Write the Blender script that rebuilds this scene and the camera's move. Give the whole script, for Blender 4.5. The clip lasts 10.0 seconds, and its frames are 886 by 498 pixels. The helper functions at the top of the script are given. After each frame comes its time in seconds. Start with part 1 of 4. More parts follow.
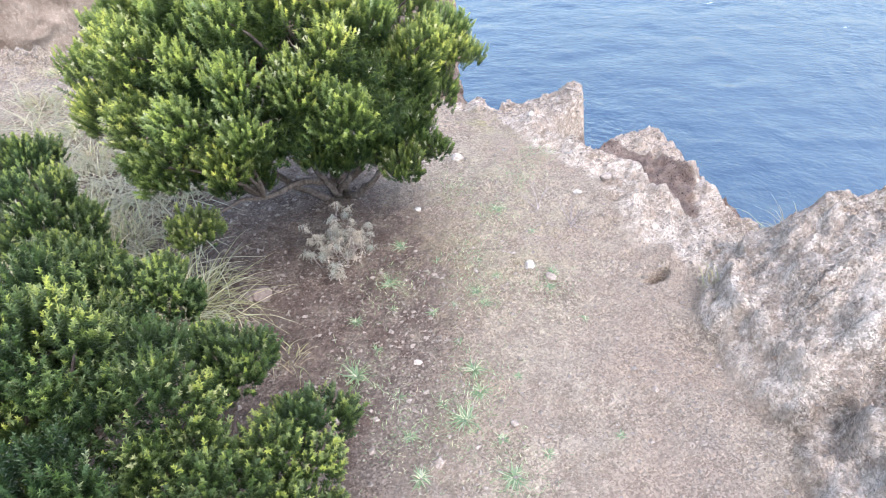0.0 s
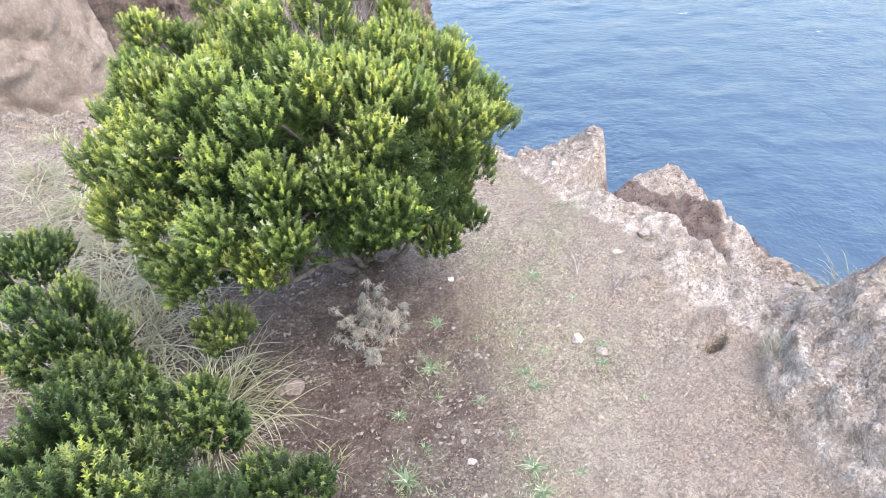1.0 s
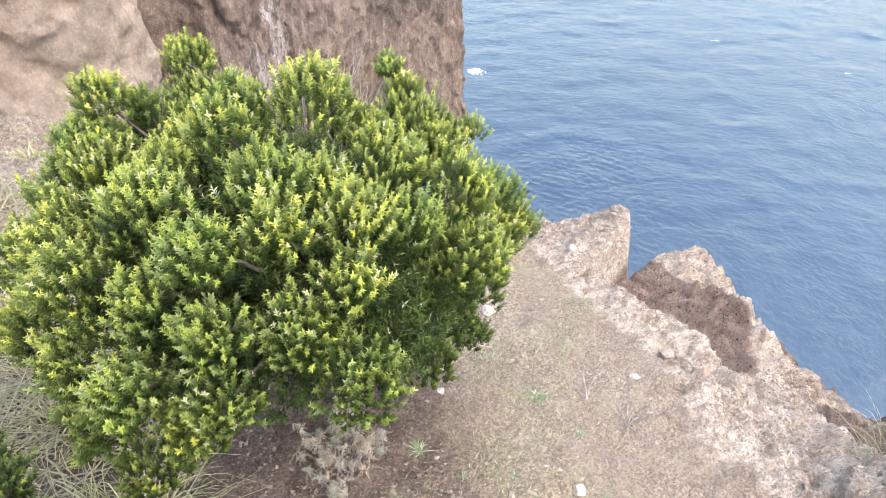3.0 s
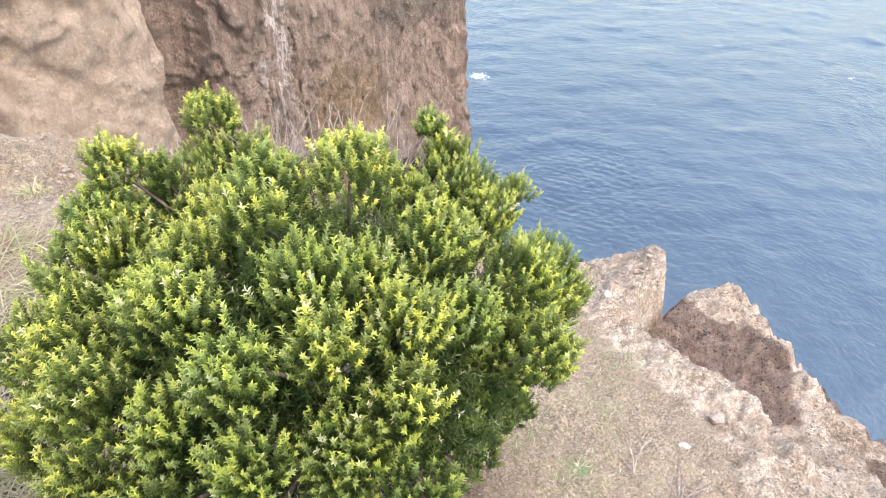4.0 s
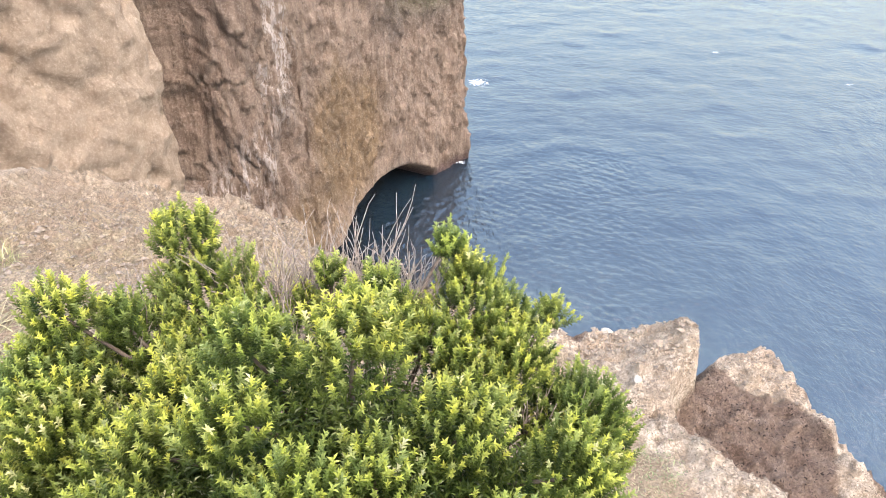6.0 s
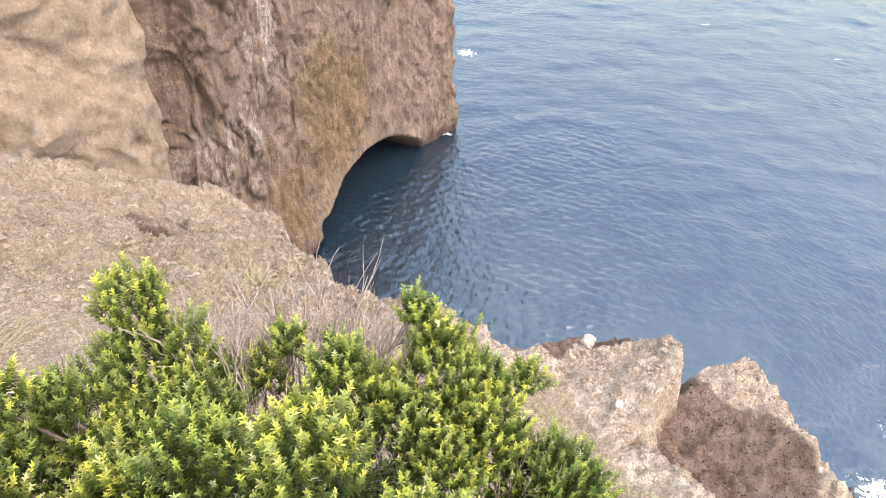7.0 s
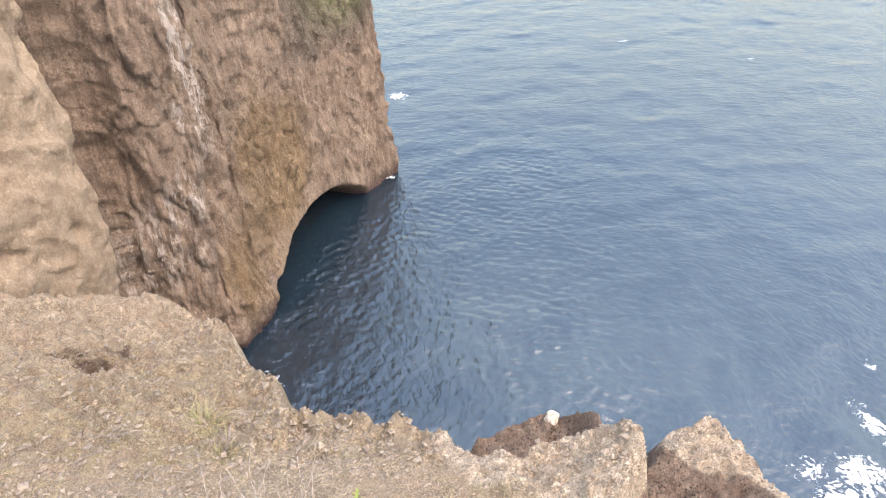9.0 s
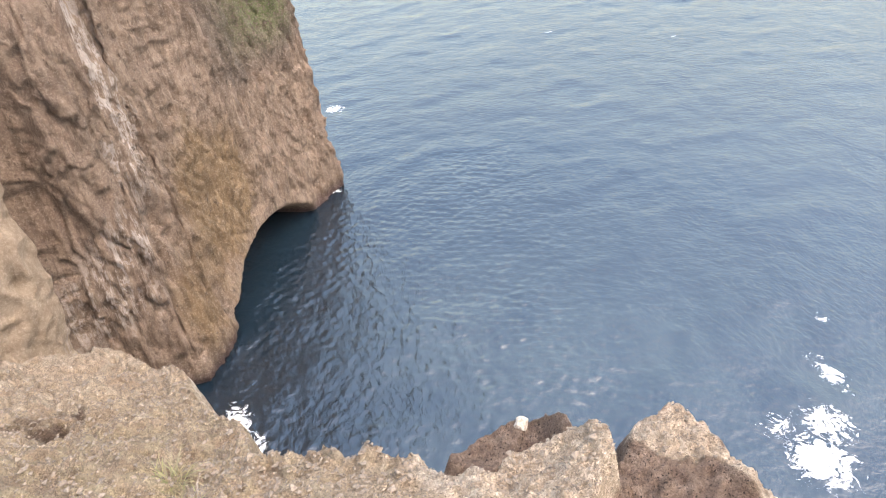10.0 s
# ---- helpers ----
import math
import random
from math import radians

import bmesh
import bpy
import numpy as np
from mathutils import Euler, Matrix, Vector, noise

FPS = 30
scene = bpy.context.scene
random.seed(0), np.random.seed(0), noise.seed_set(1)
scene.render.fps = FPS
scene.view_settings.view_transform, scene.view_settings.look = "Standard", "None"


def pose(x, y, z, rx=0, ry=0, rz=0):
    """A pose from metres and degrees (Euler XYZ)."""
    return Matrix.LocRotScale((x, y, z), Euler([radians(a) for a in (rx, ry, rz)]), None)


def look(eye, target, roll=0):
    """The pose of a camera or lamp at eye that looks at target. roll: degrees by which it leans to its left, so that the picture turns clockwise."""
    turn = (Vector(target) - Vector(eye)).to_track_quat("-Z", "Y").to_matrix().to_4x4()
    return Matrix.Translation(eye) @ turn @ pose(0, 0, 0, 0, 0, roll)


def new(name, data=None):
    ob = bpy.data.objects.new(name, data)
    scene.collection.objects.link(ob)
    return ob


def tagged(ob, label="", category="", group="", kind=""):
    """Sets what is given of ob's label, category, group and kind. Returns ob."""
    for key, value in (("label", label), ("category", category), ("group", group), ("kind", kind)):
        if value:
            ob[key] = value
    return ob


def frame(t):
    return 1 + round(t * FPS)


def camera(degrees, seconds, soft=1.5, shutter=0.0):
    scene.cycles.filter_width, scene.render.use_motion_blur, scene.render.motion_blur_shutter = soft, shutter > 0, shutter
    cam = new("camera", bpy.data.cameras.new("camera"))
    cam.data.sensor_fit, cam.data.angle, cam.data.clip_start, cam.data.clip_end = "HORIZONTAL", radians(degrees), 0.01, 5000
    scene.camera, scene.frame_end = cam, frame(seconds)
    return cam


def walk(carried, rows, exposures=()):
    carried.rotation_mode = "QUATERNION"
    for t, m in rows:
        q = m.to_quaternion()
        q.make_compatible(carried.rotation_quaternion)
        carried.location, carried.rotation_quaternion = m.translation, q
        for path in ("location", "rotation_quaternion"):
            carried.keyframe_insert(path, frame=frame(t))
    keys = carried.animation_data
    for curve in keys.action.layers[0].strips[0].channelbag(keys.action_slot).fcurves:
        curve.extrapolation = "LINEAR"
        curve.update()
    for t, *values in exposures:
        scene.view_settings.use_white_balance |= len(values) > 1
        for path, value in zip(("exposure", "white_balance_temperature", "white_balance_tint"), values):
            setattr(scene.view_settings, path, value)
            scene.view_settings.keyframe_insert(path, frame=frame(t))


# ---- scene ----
EXPOSURES = [(0.0, 2.08, 5700, 15), (2.7, 2.12, 6200, 15), (4.0, 2.13, 6550, 15), (6.8, 2.1, 7000, 15), (10.0, 1.96, 7200, 15)]
cam = camera(65.17, 10.0, 0.8)
# seconds, x, y, z, yaw, pitch, roll
ROWS = [
    (0, 0, 0, 1.52, 0, -38.5, 0),
    (0.5, -0.1028, 0.1301, 1.5456, 0.267, -38.476, -1.479),
    (1, -0.1567, 0.2411, 1.5789, -1.158, -37.038, -1.899),
    (1.5, -0.1225, 0.3866, 1.6171, 1.806, -35.316, 1.121),
    (2, -0.0656, 0.5364, 1.6434, 2.816, -37.272, 4.08),
    (2.5, -0.058, 0.6032, 1.6445, 1.988, -38.263, 5.438),
    (2.7, -0.0752, 0.6352, 1.641, 0.441, -37.142, 5.133),
    (3.8, -0.2581, 0.8852, 1.6687, -0.898, -36.961, 2.798),
    (4, -0.2393, 0.9171, 1.6762, -0.342, -36.722, 3.911),
    (4.5, -0.1582, 1.0306, 1.7061, -1.357, -36.716, 5.771),
    (5, -0.1209, 1.1214, 1.7156, -0.844, -37.03, 6.935),
    (5.5, -0.2376, 1.199, 1.716, -1.125, -36.583, 5.973),
    (5.7, -0.2974, 1.2373, 1.7173, -0.467, -36.244, 3.858),
    (6.8, -0.2918, 1.4184, 1.7689, -0.771, -37.502, 4.561),
    (7, -0.275, 1.4632, 1.7954, -2.031, -38.53, 5.271),
    (7.5, -0.2597, 1.5366, 1.8425, -3.752, -38.647, 5.501),
    (8, -0.2413, 1.589, 1.9052, -4.194, -37.482, 3.838),
    (8.5, -0.2303, 1.6304, 1.9529, -5.426, -37.296, 2.277),
    (9, -0.2142, 1.6511, 1.9987, -6.368, -35.201, -0.119),
    (9.5, -0.1919, 1.677, 2.0343, -8.173, -35.083, -3.043),
    (10, -0.1781, 1.684, 2.0553, -10.931, -34.974, -4.476),
]
walk(cam, [(t, pose(x, y, z, 90 + pitch, 0, yaw) @ pose(0, 0, 0, 0, 0, roll)) for t, x, y, z, yaw, pitch, roll in ROWS], EXPOSURES)

# ---------------------------------------------------------------- light
SEA = -88.0
SUN_ELEV, SUN_AZ = 60.0, 142.0        # degrees; azimuth clockwise from the way ahead
world = bpy.data.worlds.new("sky")
scene.world = world
world.use_nodes = True
wn, wl = world.node_tree.nodes, world.node_tree.links
sky = wn.new("ShaderNodeTexSky")
sky.sky_type = "NISHITA"
sky.sun_disc = False
sky.sun_elevation, sky.sun_rotation = radians(SUN_ELEV), radians(SUN_AZ)
sky.air_density, sky.dust_density, sky.ozone_density = 1.6, 3.0, 1.5
wl.new(sky.outputs[0], wn["Background"].inputs[0])
wn["Background"].inputs[1].default_value = 0.15
sun = new("sun", bpy.data.lights.new("sun", "SUN"))
sun.data.energy, sun.data.angle, sun.data.color = 0.72, radians(85), (1.0, 0.96, 0.9)
sa, se = radians(SUN_AZ), radians(SUN_ELEV)
sun.matrix_world = look((0, 0, 0), (-math.sin(sa) * math.cos(se), -math.cos(sa) * math.cos(se), -math.sin(se)))


# ---------------------------------------------------------------- materials
class Nodes:
    """A material with a Principled shader and short calls for the nodes in front of it."""

    def __init__(self, name, rough=0.9, spec=0.3):
        self.mat = bpy.data.materials.new(name)
        self.mat.use_nodes = True
        self.t = self.mat.node_tree
        self.b = self.t.nodes["Principled BSDF"]
        self.b.inputs["Roughness"].default_value = rough
        self.b.inputs["Specular IOR Level"].default_value = spec

    def add(self, kind, **values):
        n = self.t.nodes.new(kind)
        for key, value in values.items():
            n.inputs[key].default_value = value
        return n

    def put(self, value, socket):
        if hasattr(value, "links"):
            self.t.links.new(value, socket)
        else:
            socket.default_value = value

    def where(self, scale=(1, 1, 1)):
        n = self.t.nodes.new("ShaderNodeMapping")
        n.inputs["Scale"].default_value = scale
        g = self.t.nodes.new("ShaderNodeNewGeometry")
        self.t.links.new(g.outputs["Position"], n.inputs[0])
        return n.outputs[0]

    def noise(self, scale, detail=5, rough=0.6, at=None, distort=0.0):
        n = self.add("ShaderNodeTexNoise", Scale=scale, Detail=detail, Roughness=rough, Distortion=distort)
        self.t.links.new(at or self.where(), n.inputs["Vector"])
        return n.outputs["Fac"]

    def cells(self, scale, at=None, out="Distance", feature="F1"):
        n = self.add("ShaderNodeTexVoronoi", Scale=scale)
        n.feature = feature
        self.t.links.new(at or self.where(), n.inputs["Vector"])
        return n.outputs[out]

    def ramp(self, value, low, high):
        n = self.t.nodes.new("ShaderNodeMapRange")
        n.interpolation_type = "SMOOTHSTEP"
        n.inputs[1].default_value, n.inputs[2].default_value = low, high
        self.t.links.new(value, n.inputs[0])
        return n.outputs[0]

    def math(self, op, a, b=0.0):
        n = self.t.nodes.new("ShaderNodeMath")
        n.operation = op
        self.put(a, n.inputs[0])
        self.put(b, n.inputs[1])
        return n.outputs[0]

    def mix(self, fac, a, b, mode="MIX"):
        n = self.t.nodes.new("ShaderNodeMix")
        n.data_type, n.blend_type = "RGBA", mode
        for value, socket in ((fac, n.inputs[0]), (a, n.inputs[6]), (b, n.inputs[7])):
            if isinstance(value, tuple) and len(value) == 3:
                value = (*value, 1)
            self.put(value, socket)
        return n.outputs[2]

    def warped(self, scale, amount, stretch=(1, 1, 1)):
        """Position pushed about by noise, for ragged cells."""
        n = self.add("ShaderNodeTexNoise", Scale=scale, Detail=4)
        at = self.where(stretch)
        self.t.links.new(at, n.inputs["Vector"])
        v = self.t.nodes.new("ShaderNodeVectorMath")
        v.operation = "MULTIPLY_ADD"
        self.t.links.new(n.outputs["Color"], v.inputs[0])
        v.inputs[1].default_value = (amount,) * 3
        self.t.links.new(at, v.inputs[2])
        return v.outputs[0]

    def attr(self, name):
        n = self.t.nodes.new("ShaderNodeAttribute")
        n.attribute_name = name
        return n.outputs["Fac"]

    def island(self):
        return self.t.nodes.new("ShaderNodeNewGeometry").outputs["Random Per Island"]

    def thing(self):
        return self.t.nodes.new("ShaderNodeObjectInfo").outputs["Random"]

    def bump(self, height, strength, distance):
        n = self.add("ShaderNodeBump", Strength=strength, Distance=distance)
        self.t.links.new(height, n.inputs["Height"])
        self.t.links.new(n.outputs[0], self.b.inputs["Normal"])

    def colour(self, c):
        self.put((*c, 1) if isinstance(c, tuple) else c, self.b.inputs["Base Color"])
        return self.mat


def ground_material():
    """Clifftop soil: brown earth, tan dust, grey gravel, pale lichened rock, dark raw earth, thin moss."""
    m = Nodes("clifftop_soil", 0.95, 0.2)
    big, mid, fine = m.noise(2.2, 4), m.noise(11, 6, 0.65), m.noise(85, 8, 0.78)
    grit = m.cells(95)
    tan = m.mix(m.ramp(mid, 0.35, 0.68), (0.25, 0.205, 0.157), (0.375, 0.318, 0.252))
    tan = m.mix(m.ramp(fine, 0.45, 0.75), tan, (0.5, 0.425, 0.34))
    pink = m.mix(m.ramp(big, 0.45, 0.62), tan, (0.315, 0.255, 0.2))
    brown = m.mix(m.ramp(mid, 0.35, 0.7), (0.115, 0.086, 0.07), (0.19, 0.15, 0.122))
    brown = m.mix(m.ramp(fine, 0.5, 0.75), brown, (0.27, 0.225, 0.185))
    c = m.mix(m.ramp(m.math("ADD", m.attr("earth"), m.math("MULTIPLY", m.math("SUBTRACT", mid, 0.5), 0.7)), 0.25, 0.75), pink, brown)
    gravel = m.mix(m.ramp(grit, 0.15, 0.6), (0.34, 0.3, 0.26), (0.17, 0.145, 0.125))
    c = m.mix(m.ramp(m.math("ADD", m.attr("gravel"), m.math("MULTIPLY", m.math("SUBTRACT", mid, 0.5), 0.8)), 0.3, 0.75), c, gravel)
    moss = m.mix(fine, (0.19, 0.168, 0.09), (0.36, 0.32, 0.185))
    c = m.mix(m.math("MULTIPLY", m.attr("moss"), m.ramp(mid, 0.42, 0.66)), c, moss)
    rock = m.mix(m.ramp(mid, 0.3, 0.7), (0.28, 0.227, 0.18), (0.45, 0.378, 0.305))
    crust = m.ramp(m.math("ADD", m.noise(20, 8, 0.76, distort=0.6), m.math("MULTIPLY", big, 0.5)), 0.66, 0.84)
    rock = m.mix(m.math("MULTIPLY", crust, 0.62), rock, (0.66, 0.6, 0.52))
    rock = m.mix(m.ramp(m.noise(7, 5, 0.7), 0.67, 0.74), rock, (0.36, 0.21, 0.125))
    c = m.mix(m.ramp(m.math("ADD", m.attr("rock"), m.math("MULTIPLY", m.math("SUBTRACT", mid, 0.5), 0.9)), 0.3, 0.7), c, rock)
    raw = m.mix(m.ramp(mid, 0.3, 0.72), (0.15, 0.11, 0.091), (0.25, 0.197, 0.165))
    # pits are only dark dots here, shade put into the colour
    raw = m.mix(m.ramp(m.cells(45, m.warped(30, 0.04)), 0.1, 0.3), (0.05, 0.04, 0.036), raw)
    c = m.mix(m.ramp(m.math("ADD", m.attr("raw"), m.math("MULTIPLY", m.math("SUBTRACT", mid, 0.5), 0.6)), 0.3, 0.7), c, raw)
    c = m.mix(1.0, c, (1.08, 1.03, 0.965), "MULTIPLY")        # the whole soil a little lighter and warmer
    # every grain and crumb has its own tone; the contrast paints in fine shade
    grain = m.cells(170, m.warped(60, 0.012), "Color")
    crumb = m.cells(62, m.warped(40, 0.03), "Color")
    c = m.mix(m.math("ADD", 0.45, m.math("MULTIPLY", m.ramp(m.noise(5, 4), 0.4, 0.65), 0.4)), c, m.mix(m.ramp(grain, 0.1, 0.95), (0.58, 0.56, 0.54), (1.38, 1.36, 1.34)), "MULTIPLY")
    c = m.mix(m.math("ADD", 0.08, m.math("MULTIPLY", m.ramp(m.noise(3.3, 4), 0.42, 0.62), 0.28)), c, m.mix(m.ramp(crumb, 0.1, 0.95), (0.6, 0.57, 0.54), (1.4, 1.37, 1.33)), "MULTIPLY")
    chink = m.cells(42, m.warped(25, 0.05), feature="DISTANCE_TO_EDGE")
    c = m.mix(m.math("MULTIPLY", m.ramp(chink, 0.05, 0.0), m.ramp(m.noise(6, 5, 0.7), 0.52, 0.66)), c, m.mix(0.6, c, (0.05, 0.038, 0.03)))
    h = m.math("ADD", m.math("MULTIPLY", fine, 0.6), m.math("ADD", m.math("MULTIPLY", grit, -0.12), m.math("ADD", mid, m.math("ADD", m.math("MULTIPLY", m.ramp(chink, 0.0, 0.16), 0.16), m.math("MULTIPLY", m.noise(240, 4, 0.7), 0.3)))))
    m.bump(h, 1.0, 0.026)
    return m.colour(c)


def headland_material():
    """Weathered volcanic cliff: ochre and brown, vertical streaks, painted shade in recesses, pale run-off, green on
    the shoulder.
    """
    m = Nodes("weathered_cliff_rock", 0.92, 0.2)
    tall = m.where((1, 1, 0.4))
    a, b = m.noise(0.07, 6, 0.62, tall), m.noise(0.4, 8, 0.72, tall)
    fine = m.noise(1.6, 8, 0.75)
    crags = m.noise(0.45, 9, 0.76, m.where((1, 1, 0.6)), 0.5)
    flute = m.noise(0.75, 5, 0.62, m.where((1, 1, 0.1)), 0.6)
    mauve = m.mix(m.ramp(b, 0.35, 0.7), (0.295, 0.212, 0.162), (0.44, 0.332, 0.258))
    ochre = m.mix(m.ramp(b, 0.35, 0.7), (0.25, 0.166, 0.09), (0.385, 0.27, 0.162))
    dark = m.mix(m.ramp(b, 0.35, 0.68), (0.15, 0.115, 0.097), (0.255, 0.202, 0.168))
    pale = m.mix(m.ramp(m.noise(0.5, 6, 0.65), 0.35, 0.65), (0.53, 0.395, 0.28), (0.7, 0.545, 0.405))
    c = m.mix(m.ramp(m.math("ADD", m.attr("ochre"), m.math("MULTIPLY", m.math("SUBTRACT", a, 0.5), 1.6)), 0.3, 0.8), mauve, ochre)
    c = m.mix(m.ramp(m.math("ADD", m.attr("grey"), m.math("MULTIPLY", m.math("SUBTRACT", a, 0.5), 1.2)), 0.35, 0.85), c, dark)
    # flute grooves darkened in the colour, painting the shade of the relief
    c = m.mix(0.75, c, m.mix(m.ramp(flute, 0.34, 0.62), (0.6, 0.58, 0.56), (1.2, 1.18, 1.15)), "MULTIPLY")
    c = m.mix(m.ramp(m.math("ADD", m.attr("buttress"), m.math("MULTIPLY", m.math("SUBTRACT", a, 0.5), 0.3)), 0.35, 0.65), c, pale)
    streak = m.noise(0.9, 7, 0.8, m.where((1, 1, 0.09)), 0.4)
    c = m.mix(m.math("MULTIPLY", m.attr("runoff"), m.ramp(streak, 0.47, 0.58)), c, (0.8, 0.71, 0.66))
    c = m.mix(m.math("MULTIPLY", m.attr("green"), m.ramp(fine, 0.38, 0.55)), c, (0.13, 0.18, 0.06))
    c = m.mix(m.attr("wet"), c, (0.085, 0.045, 0.045))
    block = m.cells(0.5, m.warped(0.5, 1.6, (1, 1, 0.55)), "Color")
    c = m.mix(0.35, c, m.mix(block, (0.7, 0.68, 0.66), (1.3, 1.3, 1.28)), "MULTIPLY")
    # dark pockets painted as shaded recesses, with no depth of their own
    nook_shade = m.noise(1.0, 6, 0.66, m.where((1, 1, 0.38)), 0.5)
    c = m.mix(m.math("MULTIPLY", m.ramp(nook_shade, 0.6, 0.68), m.math("SUBTRACT", 1.0, m.math("MULTIPLY", m.attr("buttress"), 0.75))), c, m.mix(0.72, c, (0.07, 0.05, 0.04)))
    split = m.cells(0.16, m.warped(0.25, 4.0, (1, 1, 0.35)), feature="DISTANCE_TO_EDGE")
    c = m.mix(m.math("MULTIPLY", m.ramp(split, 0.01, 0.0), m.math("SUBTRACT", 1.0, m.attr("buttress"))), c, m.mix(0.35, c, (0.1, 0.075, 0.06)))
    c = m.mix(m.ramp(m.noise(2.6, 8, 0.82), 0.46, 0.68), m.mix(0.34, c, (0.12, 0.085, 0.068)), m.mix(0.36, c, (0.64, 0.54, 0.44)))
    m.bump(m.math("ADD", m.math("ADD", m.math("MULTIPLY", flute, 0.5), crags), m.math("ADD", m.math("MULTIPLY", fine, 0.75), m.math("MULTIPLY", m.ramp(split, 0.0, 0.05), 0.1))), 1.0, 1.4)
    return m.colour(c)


def sea_material():
    """Blue-green sea water with short chop and foam where it breaks."""
    m = Nodes("sea_water", 0.06, 0.5)
    m.b.inputs["IOR"].default_value = 2.05
    patch = m.noise(0.016, 5, 0.6)
    c = m.mix(m.ramp(patch, 0.35, 0.65), (0.005, 0.014, 0.024), (0.01, 0.022, 0.034))
    c = m.mix(m.math("MULTIPLY", m.attr("shoal_sheen"), m.ramp(m.noise(0.05, 5, 0.65), 0.3, 0.65)), c, (0.03, 0.045, 0.05))
    torn = m.noise(0.36, 9, 0.78, distort=2.0)
    lace = m.noise(0.8, 6, 0.7, distort=1.5)
    foam = m.ramp(m.math("ADD", m.math("ADD", torn, m.math("MULTIPLY", lace, 0.3)), m.attr("foam")), 1.12, 1.2)
    cap = m.ramp(m.math("ADD", m.noise(0.22, 6, 0.7, m.where((0.7, 1.6, 1))), m.math("MULTIPLY", m.noise(0.03, 2), 0.25)), 0.925, 0.95)
    foam = m.math("MAXIMUM", foam, cap)
    m.put(m.math("ADD", m.math("MULTIPLY", foam, 0.6), 0.06), m.b.inputs["Roughness"])
    swell = m.noise(0.11, 3, 0.5, m.where((0.8, 1.3, 1)), 0.7)
    chop = m.noise(0.34, 3, 0.5, m.where((0.85, 1.25, 1)), 0.5)
    ripple = m.noise(0.95, 4, 0.6, m.where((1.15, 0.75, 1)), 0.4)
    m.bump(m.math("ADD", m.math("ADD", m.math("MULTIPLY", swell, 0.3), m.math("MULTIPLY", chop, 0.4)), m.math("MULTIPLY", ripple, 0.46)), 1.0, 0.5)
    return m.colour(m.mix(foam, c, (0.85, 0.88, 0.9)))


def leaf_material(name, old, mid, young, dry):
    """Narrow waxy leaves: painted dark for inner shade, yellow-green at the growing tips, a few bleached."""
    m = Nodes(name, 0.38, 0.5)
    age_light = m.attr("young")
    c = m.mix(m.ramp(age_light, 0.0, 0.5), old, mid)
    c = m.mix(m.ramp(age_light, 0.5, 1.0), c, young)
    c = m.mix(m.math("MULTIPLY", m.attr("waxy"), 0.75), c, m.mix(m.ramp(age_light, 0.1, 0.9), m.mix(0.5, old, mid), m.mix(0.45, mid, (0.36, 0.42, 0.3))))
    c = m.mix(m.ramp(m.attr("bleach"), 0.3, 0.9), c, dry)
    c = m.mix(0.35, c, m.mix(m.island(), (0.45, 0.55, 0.4), (1.5, 1.45, 1.2)), "MULTIPLY")
    c = m.mix(0.4, c, m.mix(m.thing(), (0.5, 0.7, 0.6), (1.5, 1.35, 1.0)), "MULTIPLY")
    m.colour(c)
    thin = m.t.nodes.new("ShaderNodeBsdfTranslucent")
    m.t.links.new(c, thin.inputs[0])
    both = m.t.nodes.new("ShaderNodeMixShader")
    both.inputs[0].default_value = 0.42
    m.t.links.new(m.b.outputs[0], both.inputs[1])
    m.t.links.new(thin.outputs[0], both.inputs[2])
    m.t.links.new(both.outputs[0], m.t.nodes["Material Output"].inputs[0])
    return m.mat


def simple_material(name, dark, light, scale=40, rough=0.85, bump=0.4, depth=0.004):
    m = Nodes(name, rough, 0.25)
    n = m.noise(scale, 6, 0.7)
    c = m.mix(m.ramp(n, 0.3, 0.7), dark, light)
    c = m.mix(0.4, c, m.mix(m.island(), (0.6, 0.6, 0.6), (1.4, 1.35, 1.3)), "MULTIPLY")
    m.bump(n, bump, depth)
    return m.colour(c)


SOIL = ground_material()
CLIFF = headland_material()
WATER = sea_material()
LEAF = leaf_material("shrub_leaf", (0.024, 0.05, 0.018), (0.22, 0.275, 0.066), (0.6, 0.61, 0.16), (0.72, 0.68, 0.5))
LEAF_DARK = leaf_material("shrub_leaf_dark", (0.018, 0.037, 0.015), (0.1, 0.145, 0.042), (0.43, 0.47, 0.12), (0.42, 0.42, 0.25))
LEAF_GREY = leaf_material("grey_leaf", (0.42, 0.362, 0.338), (0.58, 0.512, 0.482), (0.76, 0.69, 0.65), (0.5, 0.48, 0.44))
WEED = leaf_material("weed_leaf", (0.11, 0.15, 0.09), (0.19, 0.25, 0.14), (0.3, 0.38, 0.22), (0.45, 0.43, 0.32))
STRAW = leaf_material("dry_grass", (0.2, 0.16, 0.105), (0.37, 0.305, 0.21), (0.56, 0.475, 0.345), (0.34, 0.33, 0.17))
GRASS = leaf_material("half_green_grass", (0.22, 0.2, 0.1), (0.36, 0.34, 0.18), (0.52, 0.48, 0.31), (0.62, 0.54, 0.4))
BARK = simple_material("grey_brown_bark", (0.07, 0.052, 0.042), (0.17, 0.14, 0.115), 60)
TWIG = simple_material("bare_twig_bark", (0.21, 0.17, 0.145), (0.4, 0.34, 0.295), 60)
PEBBLE = simple_material("field_stone", (0.15, 0.12, 0.094), (0.29, 0.238, 0.188), 90)
PALE = simple_material("pale_stone", (0.25, 0.212, 0.17), (0.5, 0.45, 0.385), 70, 0.9, 0.8, 0.006)
